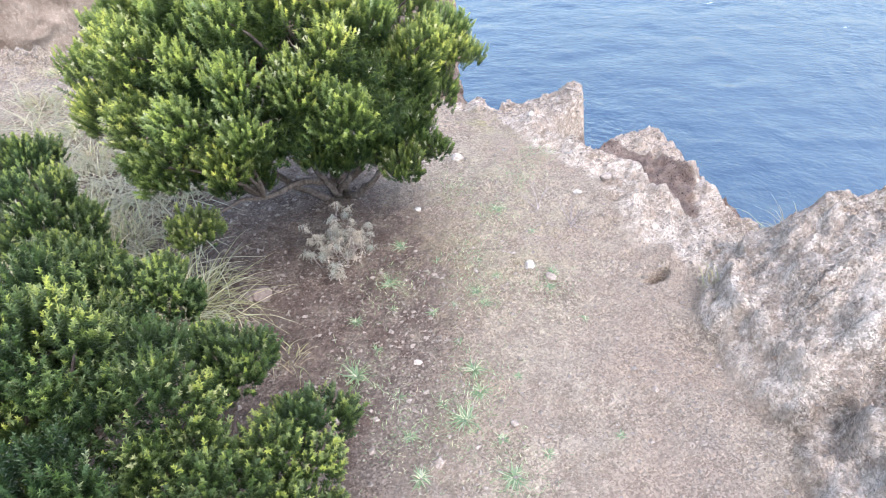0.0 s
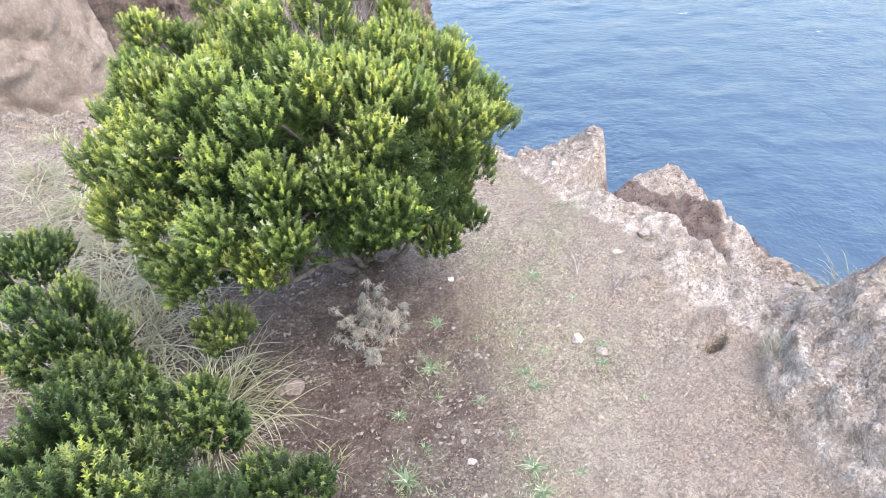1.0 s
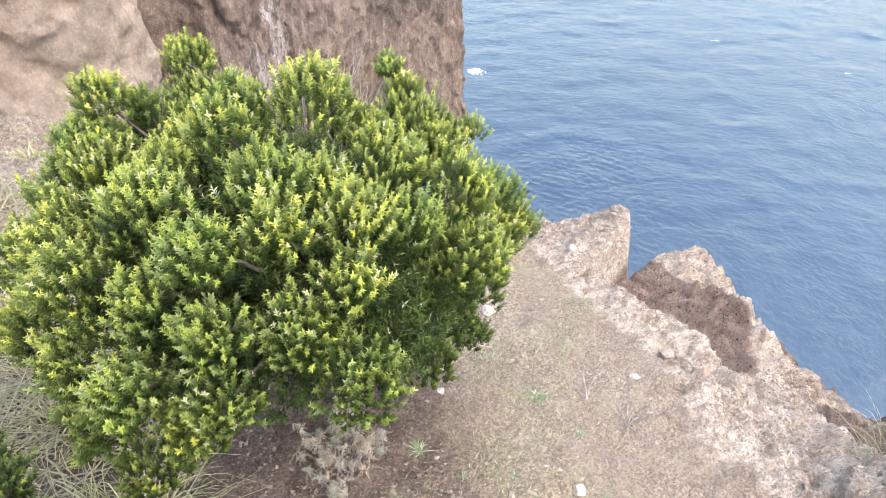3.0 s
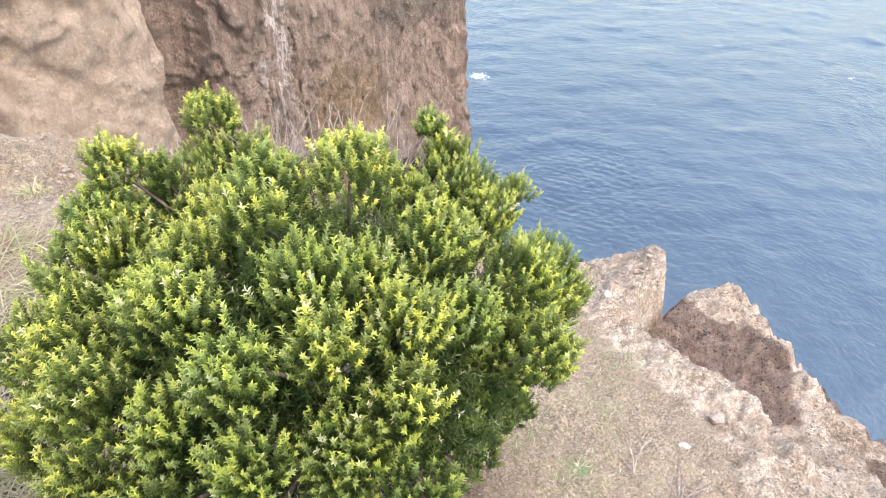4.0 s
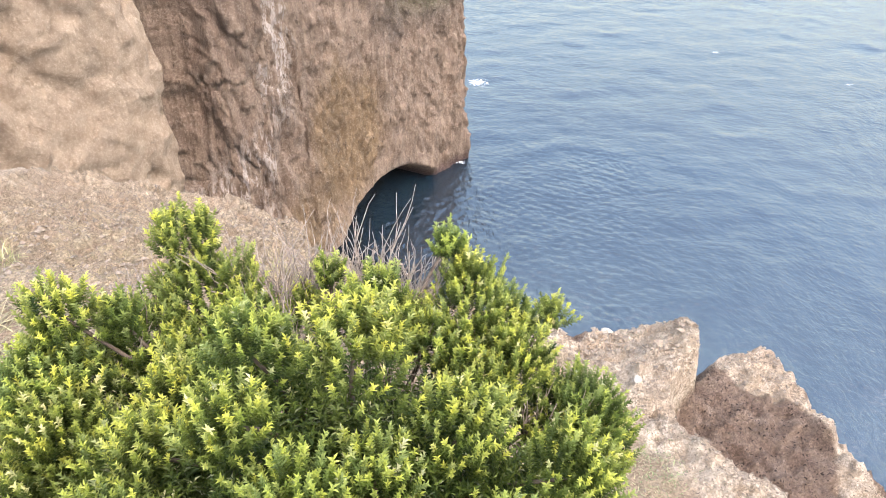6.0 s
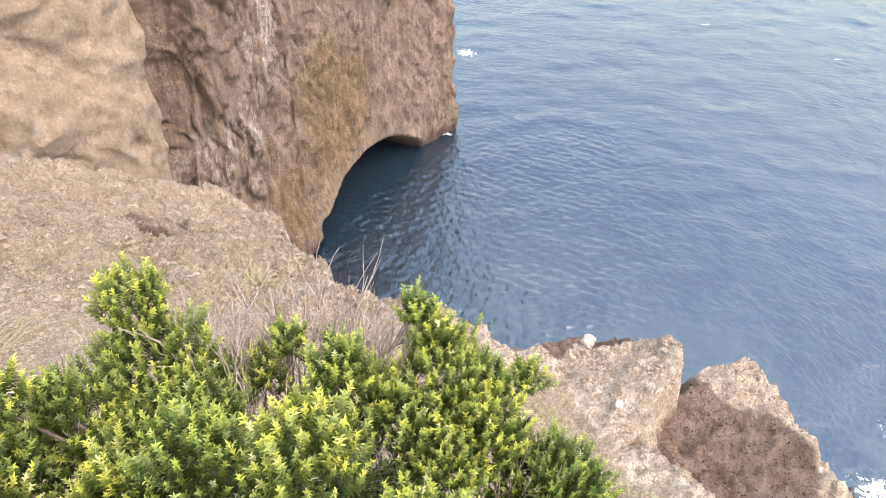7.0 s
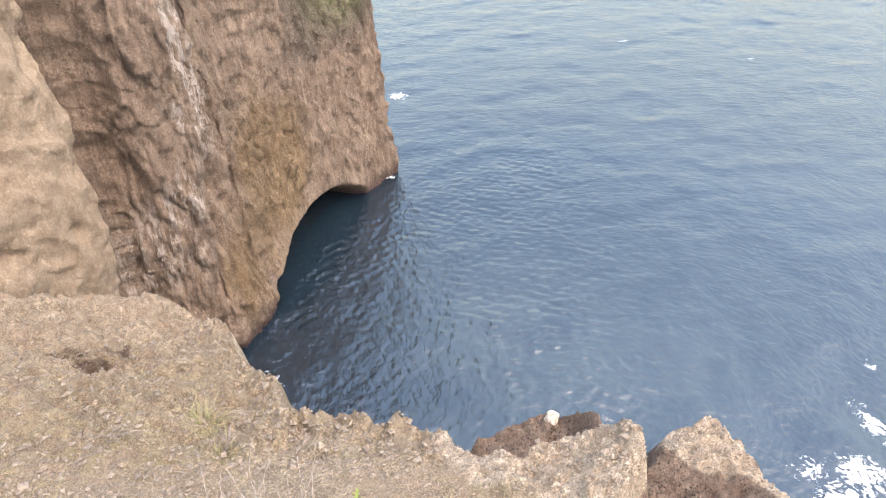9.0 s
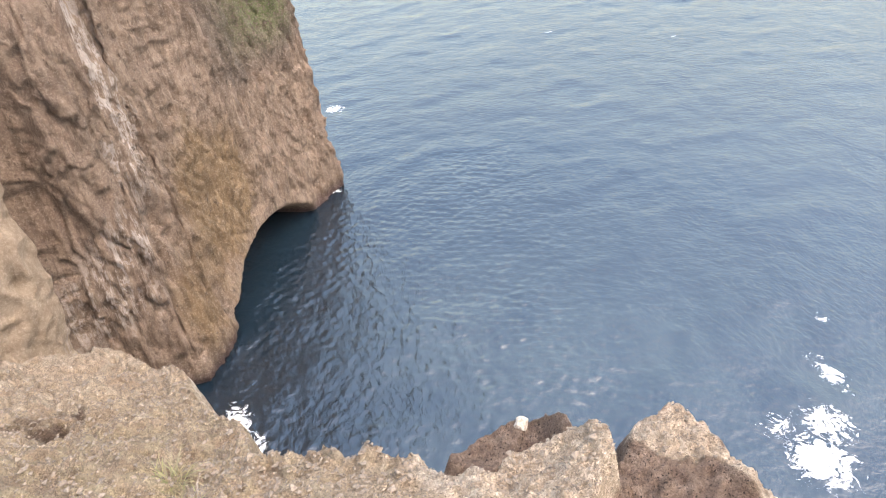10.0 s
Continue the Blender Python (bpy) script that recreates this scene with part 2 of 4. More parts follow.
CLOD = simple_material("earth_clod", (0.12, 0.092, 0.074), (0.25, 0.2, 0.165), 60)


# ---------------------------------------------------------------- mesh helpers
def raw_mesh(name, verts, faces, material, attrs=(), smooth=False):
    """A mesh from arrays: verts n x 3, faces m x 3 or m x 4, and point attributes of floats."""
    verts, faces = np.asarray(verts, np.float32), np.asarray(faces, np.int32)
    me = bpy.data.meshes.new(name)
    me.vertices.add(len(verts))
    me.vertices.foreach_set("co", verts.ravel())
    k = faces.shape[1]
    me.loops.add(faces.size)
    me.loops.foreach_set("vertex_index", faces.ravel())
    me.polygons.add(len(faces))
    me.polygons.foreach_set("loop_start", np.arange(0, faces.size, k, dtype=np.int32))
    me.polygons.foreach_set("use_smooth", np.full(len(faces), smooth))
    for key, values in dict(attrs).items():
        me.attributes.new(key, "FLOAT", "POINT").data.foreach_set("value", np.asarray(values, np.float32).ravel())
    me.update(calc_edges=True)
    me.materials.append(material)
    return me


def part(name, mesh, parent, label=""):
    ob = new(name, mesh)
    ob.parent = parent
    if label:
        tagged(ob, label)
    return ob


def thing(name, label, category, at=(0, 0, 0), group="", kind=""):
    ob = new(name)
    ob.location = at
    ob.empty_display_size = 0.05
    return tagged(ob, label, category, group, kind)


RNG = np.random.default_rng(7)


def smooth01(x, a, b):
    u = np.clip((x - a) / (b - a), 0, 1)
    return u * u * (3 - 2 * u)


class Waves:
    """Sums of value noise on a lattice, for arrays of points in the plane."""

    def __init__(self, seed):
        self.grid = np.random.default_rng(seed).random((256, 256)) * 2 - 1

    def one(self, x, y):
        xi, yi = np.floor(x).astype(int), np.floor(y).astype(int)
        u, v = x - xi, y - yi
        u, v = u * u * (3 - 2 * u), v * v * (3 - 2 * v)
        g = self.grid
        a, b = g[xi % 256, yi % 256], g[(xi + 1) % 256, yi % 256]
        c, d = g[xi % 256, (yi + 1) % 256], g[(xi + 1) % 256, (yi + 1) % 256]
        return (a * (1 - u) + b * u) * (1 - v) + (c * (1 - u) + d * u) * v

    def sum(self, x, y, octaves=4, gain=0.5):
        out, amp, f = 0 * x, 1.0, 1.0
        for k in range(octaves):
            out, amp, f = out + amp * self.one(x * f + 17.3 * k, y * f + 9.1 * k), amp * gain, f * 2.03
        return out


N1, N2, N3 = Waves(1), Waves(2), Waves(3)


def facets(u, v, seed, slope=0.6):
    """Tilted planes on ragged unit cells: broken rock."""
    table = np.random.default_rng(seed).random((64, 64, 5))
    iu, iv = np.floor(u).astype(int), np.floor(v).astype(int)
    best, out = np.full(u.shape, 9.0), 0 * u
    for du in (-1, 0, 1):
        for dv in (-1, 0, 1):
            c = table[(iu + du) % 64, (iv + dv) % 64]
            a, b = u - (iu + du + c[..., 0]), v - (iv + dv + c[..., 1])
            d = a * a + b * b
            h = (c[..., 2] - 0.5) + slope * ((c[..., 3] - 0.5) * a + (c[..., 4] - 0.5) * b) * 2
            out = np.where(d < best, h, out)
            best = np.minimum(best, d)
    return out


def joints(u, v, seed):
    """How far each point is from the nearest joint between ragged unit cells."""
    table = np.random.default_rng(seed).random((64, 64, 2))
    iu, iv = np.floor(u).astype(int), np.floor(v).astype(int)
    near, next_near = np.full(u.shape, 9.0), np.full(u.shape, 9.0)
    for du in (-1, 0, 1):
        for dv in (-1, 0, 1):
            c = table[(iu + du) % 64, (iv + dv) % 64]
            d = np.hypot(u - (iu + du + c[..., 0]), v - (iv + dv + c[..., 1]))
            next_near = np.minimum(next_near, np.maximum(near, d))
            near = np.minimum(near, d)
    return next_near - near


def signed(x, y, poly):
    """Distance to a closed outline, positive inside."""
    p = np.asarray(poly, float)
    q = np.roll(p, -1, 0)
    best, inside = np.full(x.shape, 1e9), np.zeros(x.shape, bool)
    for (ax, ay), (bx, by) in zip(p, q):
        dx, dy = bx - ax, by - ay
        t = np.clip(((x - ax) * dx + (y - ay) * dy) / (dx * dx + dy * dy), 0, 1)
        best = np.minimum(best, (x - ax - t * dx) ** 2 + (y - ay - t * dy) ** 2)
        cross = (ay > y) != (by > y)
        inside ^= cross & (x < dx * (y - ay) / (dy if dy else 1e-9) + ax)
    return np.where(inside, 1, -1) * np.sqrt(best)


def grid_faces(nu, nv):
    i = np.arange(nu * nv).reshape(nu, nv)
    return np.stack([i[:-1, :-1], i[1:, :-1], i[1:, 1:], i[:-1, 1:]], -1).reshape(-1, 4)


# ---------------------------------------------------------------- the clifftop
REST = [(2.4, 2.35), (5, 2.2), (14, 4), (40, 2), (120, -60), (-120, -60), (-120, -5), (-40, 3), (-14, 6.5), (-6, 6.6)]
LEFT = [(-3.4, 6.2), (-2.9, 6.0), (-2.55, 6.35), (-2.2, 6.22), (-1.9, 6.1), (-1.6, 5.68), (-1.32, 5.38), (-1.14, 4.88), (-0.94, 4.42), (-0.75, 4.1),
        (-0.64, 3.72), (-0.52, 3.7), (-0.42, 3.71), (-0.29, 3.6), (-0.2, 3.68), (-0.1, 3.56), (0.03, 3.47)]
TOP = LEFT + [(0.14, 3.32), (0.27, 3.31), (0.36, 3.37), (0.46, 3.39), (0.58, 3.38), (0.67, 3.36), (0.715, 3.28), (0.7, 3.2), (0.64, 3.1), (0.58, 3.02), (0.54, 2.92),
              (0.55, 2.8), (0.62, 2.7), (0.73, 2.56), (0.84, 2.4), (0.88, 2.15), (0.98, 1.98), (1.08, 1.92), (1.25, 1.9), (1.5, 1.9), (1.8, 2.0)] + REST
OUTER = LEFT + [(0.1, 3.55), (0.2, 3.84), (0.36, 3.91), (0.58, 3.99), (0.75, 3.82), (0.74, 3.5), (0.76, 3.37), (0.84, 3.4), (0.92, 3.47), (0.99, 3.57), (1.06, 3.62), (1.12, 3.61),
                (1.2, 3.66), (1.27, 3.66), (1.32, 3.57), (1.345, 3.45), (1.37, 3.33), (1.42, 3.22), (1.48, 3.13), (1.56, 3.07), (1.63, 2.95), (1.68, 2.83), (1.83, 2.7), (2.05, 2.5)] + REST


def raw_wear(x, y, d_top):
    """Where the fresh, pitted rock below the edge is roughest."""
    return smooth01(-d_top, 0.0, 0.1) * smooth01(np.hypot(x - 0.9, y - 3.2), 0.9, 0.4)


def clifftop(x, y):
    """Height of the ground and how much of each kind of soil lies there."""
    wx, wy = x + 0.02 * N1.sum(x * 8, y * 8, 3), y + 0.02 * N2.sum(x * 8 + 50, y * 8, 3)
    d_top, d_out = signed(wx, wy, TOP), signed(wx, wy, OUTER)
    lump = N3.sum(x * 1.3, y * 1.3, 3)
    top = -0.03 + 0.03 * smooth01(y, 1.3, 2.4) - 0.06 * smooth01(y, 2.3, 3.0) * smooth01(x, -0.3, 0.3) + 0.014 * lump
    top = top - 0.05 * smooth01(y, 1.4, 0.6) - 0.025 * smooth01(y, 2.9, 3.2) * smooth01(x, 0.1, 0.4)
    top = top - 0.1 * smooth01(y, 3.05, 3.3) * smooth01(x, 0.68, 0.4) * smooth01(x, 0.1, 0.3)
    top = top + 0.08 * np.maximum(0, 1 - np.hypot((x - 0.7) / 0.15, (y - 3.3) / 0.22))
    slope = -0.1 - 0.55 * (y - 3.35) - 0.1 * (x + 0.5) + 0.06 * lump + 0.7 * smooth01(x, 0.1, 0.4)
    k = np.clip(0.5 + (slope - top) / 0.24, 0, 1)
    top = slope * (1 - k) + top * k - 0.12 * k * (1 - k)
    hollow = np.exp(-((x + 1.85) ** 2 / 0.05 + (y - 4.68) ** 2 / 0.02)) * np.clip(0.9 + 0.9 * N2.sum(x * 7, y * 7, 4, 0.6), 0, 1.3)
    top = top - 0.1 * hollow
    # the layered rock outcrop beside the path
    foot = np.interp(y, [0.6, 0.95, 1.05, 1.15, 1.25, 1.45, 1.6, 1.75, 1.9], [0.95, 0.9, 0.915, 0.93, 0.88, 0.84, 0.82, 0.86, 0.95])
    u = x - foot + 0.03 * N1.sum(x * 6, y * 6, 3) + 0.025 * facets(x * 7, y * 7, 15)
    rise = smooth01(u, -0.01, 0.05) * smooth01(y, 0.1, 0.7) * smooth01(y + 0.03 * lump, 2.03, 1.86)
    steps = 0.055 * smooth01(u, 0.0, 0.03) + 0.085 * smooth01(u, 0.075 + 0.05 * smooth01(y, 1.35, 1.1), 0.1 + 0.05 * smooth01(y, 1.35, 1.1)) + 0.13 * smooth01(u, 0.12, 0.32) + 0.08 * smooth01(u, 0.35, 0.7)
    block = 0.05 * facets(x * 4.5 + 0.4 * lump, y * 4.5, 11) + 0.03 * facets(x * 11, y * 11 + lump, 12) + 0.016 * N2.sum(x * 12, y * 12, 4, 0.6)
    split = smooth01(joints(x * 5 + 0.25 * N1.sum(x * 9, y * 9, 3), y * 4 + 0.25 * N2.sum(x * 9, y * 9, 3), 16), 0.1, 0.0)
    split = np.maximum(split, 0.3 * smooth01(joints(x * 13 + 0.3 * N2.sum(x * 20, y * 20, 2), y * 11 + 0.3 * N1.sum(x * 20, y * 20, 2), 17), 0.14, 0.0))
    top = top + rise * (steps + block * smooth01(u, 0.0, 0.2) - 0.024 * split * smooth01(lump + 0.3 * N1.sum(x * 4, y * 4, 2), -0.6, 0.2))
    top = top + 0.022 * np.exp(-((x - 0.78) ** 2 / 0.03 + (y - 2.15) ** 2 / 0.12)) * (1 + 1.5 * N2.sum(x * 9, y * 9, 3))
    # ground squirrel-sized hole
    hx, hy = (x - 0.735) * 0.85 + (y - 1.79) * 0.5, -(x - 0.735) * 0.5 + (y - 1.79) * 0.85
    hole = smooth01(np.sqrt((hx / 0.032) ** 2 + (hy / 0.016) ** 2) + 0.35 * N1.sum(x * 30, y * 30, 2), 1.15, 0.75)
    low = -0.5 - 0.2 * smooth01(x, 0.76, 0.62) + 0.02 * smooth01(np.hypot(x - 1.2, (y - 3.56) * 1.2), 0.22, 0.12) - 0.15 * smooth01(x, 1.33, 1.6) + 0.03 * lump
    low = low + 0.22 * smooth01(x, 0.9, 1.2) * smooth01(y, 2.75, 2.2) + 0.05 * smooth01(np.abs(x - 1.4 + 0.4 * (y - 3.0)), 0.08, 0.03) * smooth01(y, 3.4, 3.2) * smooth01(y, 2.5, 2.7)
    wide = 0.1 + 0.3 * smooth01(x, 0.55, 0.9) * smooth01(y, 3.2, 2.8)
    fall = np.clip((-d_top + 0.02) / wide, 0, 1)
    z = top + (np.minimum(low, top) - top) * (fall + (smooth01(fall, 0, 1) - fall) * smooth01(wide, 0.5, 0.2))
    past = np.maximum(-d_out, 0)
    z = z - past * (3.2 + 3.5 * smooth01(past, 0.02, 0.2))
    near = smooth01(np.abs(y - 2), 9, 4)
    rocky = np.clip(smooth01(d_top, 0.32, 0.05) * smooth01(x, -0.4, 0.3) + rise + smooth01(past, 0.0, 0.05), 0, 1)
    rocky = np.maximum(rocky, smooth01(np.sqrt((x - 0.6) ** 2 + (y - 3.1) ** 2), 0.45, 0.2))
    rocky = np.maximum(rocky, 0.9 * np.exp(-((x - 0.78) ** 2 / 0.02 + (y - 2.15) ** 2 / 0.08)))
    steep = smooth01(y, 3.1, 3.7) * smooth01(x, 0.3, -0.2)
    broken = facets(x * 9 + 0.4 * lump, y * 9, 13) * 0.024 + facets(x * 24, y * 24 + 0.5 * lump, 14) * 0.011
    rough = 0.011 * raw_wear(x, y, d_top) * N2.sum(x * 26, y * 26, 3, 0.6) + broken * np.clip(1.1 * rocky + 1.4 * steep + 0.16, 0, 1.5) + (0.007 + 0.012 * rocky) * N1.sum(x * 14, y * 14, 4, 0.55) + (0.0035 + 0.006 * rocky) * N2.sum(x * 45, y * 45, 2, 0.6)
    rough = rough + steep * (0.045 * N3.sum(x * 5, y * 5, 4, 0.6) + 0.042 * np.abs(N2.sum(x * 14, y * 14, 4, 0.65)) - 0.03 * smooth01(N1.sum(x * 2.4 + 9, y * 2.4, 3), 0.25, 0.7))
    z = z + rough * near - 0.22 * hole
    ledge = smooth01(-d_top, 0.02, 0.1) * smooth01(x, 0.0, 0.1) * smooth01(x, 0.84, 0.74) * smooth01(past, 0.14, 0.05)
    bowl = smooth01(-d_top, 0.0, 0.06) * smooth01(np.hypot((x - 0.93) / 0.44, (y - 3.12) / 0.42) + 0.16 * N1.sum(x * 5, y * 5, 4, 0.6), 1.15, 0.7)
    strip = 0.9 * smooth01(np.hypot((x - 1.62) / 0.24, (y - 2.42) / 0.36) + 0.12 * lump, 1.1, 0.75)
    bowl = bowl * (1 - smooth01(np.hypot(x - 1.22, y - 3.58), 0.3, 0.17))
    raw = np.maximum(np.maximum(ledge, bowl), strip * smooth01(-d_top, 0.02, 0.1))
    worn = smooth01(-d_out, -0.07, 0.02) * smooth01(past, 0.5, 0.3) * smooth01(x, 0.68, 0.8) * smooth01(y, 1.9, 2.1) * (1 - smooth01(np.hypot(x - 1.2, y - 3.6), 0.26, 0.14))
    raw = np.maximum(raw, 0.95 * worn * smooth01(N1.sum(x * 6 + 30, y * 6, 3), -0.8, -0.2))
    # dark raw colour fills the hole, painting its shade
    raw = np.maximum(raw, 1.5 * smooth01(hole, 0.3, 0.8))
    # brown soil; its patch by the shrub also paints in soft shadow
    earth = np.exp(-((x + 0.55) ** 2 / 0.34 + (y - 1.6) ** 2 / 0.8)) * 1.45 + 0.7 * np.exp(-((x + 1.5) ** 2 / 0.4 + (y - 2.2) ** 2 / 0.6)) + 1.6 * hollow
    gravel = 0.45 * np.exp(-((x - 0.72 + 0.1 * (y - 1)) ** 2 / 0.03 + (y - 1.1) ** 2 / 0.2)) + 0.5 * np.exp(-((x + 0.15) ** 2 / 0.1 + (y - 1.2) ** 2 / 0.4))
    moss = 0.5 * np.exp(-((x - 0.2) ** 2 / 0.12 + (y - 2.05) ** 2 / 0.35)) + 0.75 * np.exp(-((x + 1.35) ** 2 / 1.1 + (y - 3.9) ** 2 / 0.8)) + 0.8 * np.exp(-((x - 0.25) ** 2 / 0.08 + (y - 3.0) ** 2 / 0.06))
    return z, {"rock": np.maximum(rocky, 0.36 * steep) * (1 - raw) * (1 - np.clip(1.5 * hollow, 0, 1)), "raw": raw, "earth": earth * (1 - rocky), "gravel": gravel, "moss": moss}, d_out


def heights(x, y):
    return clifftop(np.atleast_1d(np.asarray(x, float)), np.atleast_1d(np.asarray(y, float)))[0]


def height(x, y):
    return float(heights(x, y)[0])


def ground_grid(xs, ys, sink=0.0, leave=None):
    x, y = [a.ravel() for a in np.meshgrid(xs, ys, indexing="ij")]
    z, soil, d = clifftop(x, y)
    f = grid_faces(len(xs), len(ys))
    keep = (d[f] > -0.6).any(1)
    if leave:
        x0, x1, y0, y1 = leave
        keep &= ~((x[f] > x0) & (x[f] < x1) & (y[f] > y0) & (y[f] < y1)).all(1)
    return np.stack([x, y, z - sink], 1), f[keep], soil


def build_ground():
    fine = ground_grid(np.arange(-3.4, 2.4, 0.012), np.arange(0.2, 6.7, 0.012))
    far_x = np.concatenate([-3.35 - np.geomspace(66, 0.1, 45), np.linspace(-3.35, 2.35, 25), 2.35 + np.geomspace(0.1, 68, 45)])
    far_y = np.concatenate([0.25 - np.geomspace(60, 0.2, 40), np.linspace(0.25, 6.65, 45), 6.65 + np.geomspace(0.15, 60, 40)])
    far = ground_grid(far_x, far_y, 0.006, (-3.36, 2.36, 0.24, 6.66))
    soil = {k: np.concatenate([fine[2][k], far[2][k]]) for k in fine[2]}
    faces = np.concatenate([fine[1], far[1] + len(fine[0])])
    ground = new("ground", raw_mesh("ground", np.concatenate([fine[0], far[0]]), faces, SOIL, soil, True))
    tagged(ground, "dry brown and tan clifftop soil with lichened rock edges", "ground", kind="structure")
    # the sea cliff under the edge
    ring = []
    for (ax, ay), (bx, by) in zip(OUTER, OUTER[1:] + OUTER[:1]):
        n = max(1, int(math.hypot(bx - ax, by - ay) / 1.0))
        ring += [(ax + (bx - ax) * i / n, ay + (by - ay) * i / n) for i in range(n)]
    ring = np.array(ring)
    top = np.repeat(heights(ring[:, 0], ring[:, 1]) - 0.9, 40)
    x = np.repeat(ring[:, 0], 40)
    y = np.repeat(ring[:, 1], 40)
    u = np.tile(np.linspace(0, 1, 40), len(ring))
    z = top + (SEA - 6 - top) * u ** 1.5
    deep = top - z
    y = y - 0.1 - 0.09 * deep + 0.02 * deep * N1.sum(x * 0.4, z * 0.1, 3)
    x = x + 0.02 * deep * N2.sum(y * 0.4, z * 0.12, 3)
    wall = new("sea_cliff", raw_mesh("sea_cliff", np.stack([x, y, z], 1), grid_faces(len(ring), 40), CLIFF, {}, True))
    tagged(wall, "steep brown rock wall dropping from the clifftop", "cliff", kind="structure")


build_ground()


# ---------------------------------------------------------------- the sea
def wave_train(seed, count, short, ratio, slope, heading, spread):
    """Wave lengths, ways and phases of a wind sea: rows of kx, ky, height, phase."""
    r, rows = random.Random(seed), []
    for _ in range(count):
        length = short * ratio ** r.random()
        a = radians(heading + r.gauss(0, spread))
        rows.append((math.cos(a) * 6.283 / length, math.sin(a) * 6.283 / length, slope * length / 6.283, r.random() * 6.283))
    return rows


SWELL = wave_train(5, 22, 6.0, 5.0, 0.0115, -75, 45)
CHOP = wave_train(6, 30, 1.4, 2.6, 0.046, -50, 60)


def build_sea():
    def waves(x, y, rows):
        z = 0 * x
        drift = 1.5 * N1.one(x * 0.03, y * 0.03) + 1.2 * N2.one(x * 0.13, y * 0.13)
        for kx, ky, high, phase in rows:
            z = z + high * np.sin(kx * x + ky * y + phase + drift)
        return z

    def patch(xs, ys, leave=None, chop=False):
        x, y = [a.ravel() for a in np.meshgrid(xs, ys, indexing="ij")]
        f = grid_faces(len(xs), len(ys))
        if leave:
            x0, x1, y0, y1 = leave
            f = f[~((x[f] >= x0) & (x[f] <= x1) & (y[f] >= y0) & (y[f] <= y1)).all(1)]
        z = waves(x, y, SWELL) * smooth01(np.hypot(x, y), 900, 300) + SEA
        if chop:
            edge = smooth01(np.minimum(np.minimum(x - xs[0], xs[-1] - x), np.minimum(y - ys[0], ys[-1] - y)), 0, 45)
            z = z + waves(x, y, CHOP) * edge * (0.75 + 0.35 * N3.one(x * 0.04, y * 0.04))
        foam = 0 * x
        for cx, cy, rx, ry, s in FOAM:
            foam = np.maximum(foam, s * np.exp(-(((x - cx) / rx) ** 2 + ((y - cy) / ry) ** 2)))
        # second patch paints brightness where the steeply seen sea reflects too little
        shoal_sheen = np.exp(-((x - 75) ** 2 / 700 + (y - 78) ** 2 / 900)) + 0.9 * np.exp(-((x - 25) ** 2 / 1500 + (y - 90) ** 2 / 1400)) * smooth01(x, -12, 12)
        return np.stack([x, y, z], 1), f, foam, shoal_sheen

    near_x, near_y = np.arange(-60, 70.1, 0.36), np.arange(50, 190.1, 0.36)
    near_x, near_y = np.append(near_x[:-1], 70), np.append(near_y[:-1], 190)
    mid_x, mid_y = np.arange(-100, 300.1, 1.0), np.arange(30, 430.1, 1.0)
    edge = np.concatenate([-np.geomspace(4000, 300, 24), np.arange(-240, 560, 20), np.geomspace(600, 4000, 20)])
    far_x, far_y = np.unique(np.concatenate([edge, [-100, 300]])), np.unique(np.concatenate([edge, [30, 430]]))
    parts = [patch(near_x, near_y, chop=True), patch(mid_x, mid_y, (-60, 70, 50, 190)), patch(far_x, far_y, (-100, 300, 30, 430))]
    starts = np.cumsum([0] + [len(q[0]) for q in parts])
    me = raw_mesh("sea", np.concatenate([q[0] for q in parts]), np.concatenate([q[1] + k for q, k in zip(parts, starts)]), WATER,
                  {"foam": np.concatenate([q[2] for q in parts]), "shoal_sheen": np.concatenate([q[3] for q in parts])}, True)
    tagged(new("sea", me), "choppy blue sea with scattered whitecaps and foam", "sea", kind="structure")


FOAM = [(66, 55, 8, 9, 0.6), (71, 61, 8, 9, 0.54), (79, 71, 4, 9, 0.55), (64, 63, 6, 6, 0.48), (87, 83, 4, 3, 0.48),
        (-22, 89, 5, 8, 0.57), (-19, 82, 5, 8, 0.55), (9, 217, 7, 6, 0.54), (4, 163, 3, 3, 0.5), (140, 236, 4, 2, 0.5), (100, 260, 4, 2, 0.48)]
build_sea()


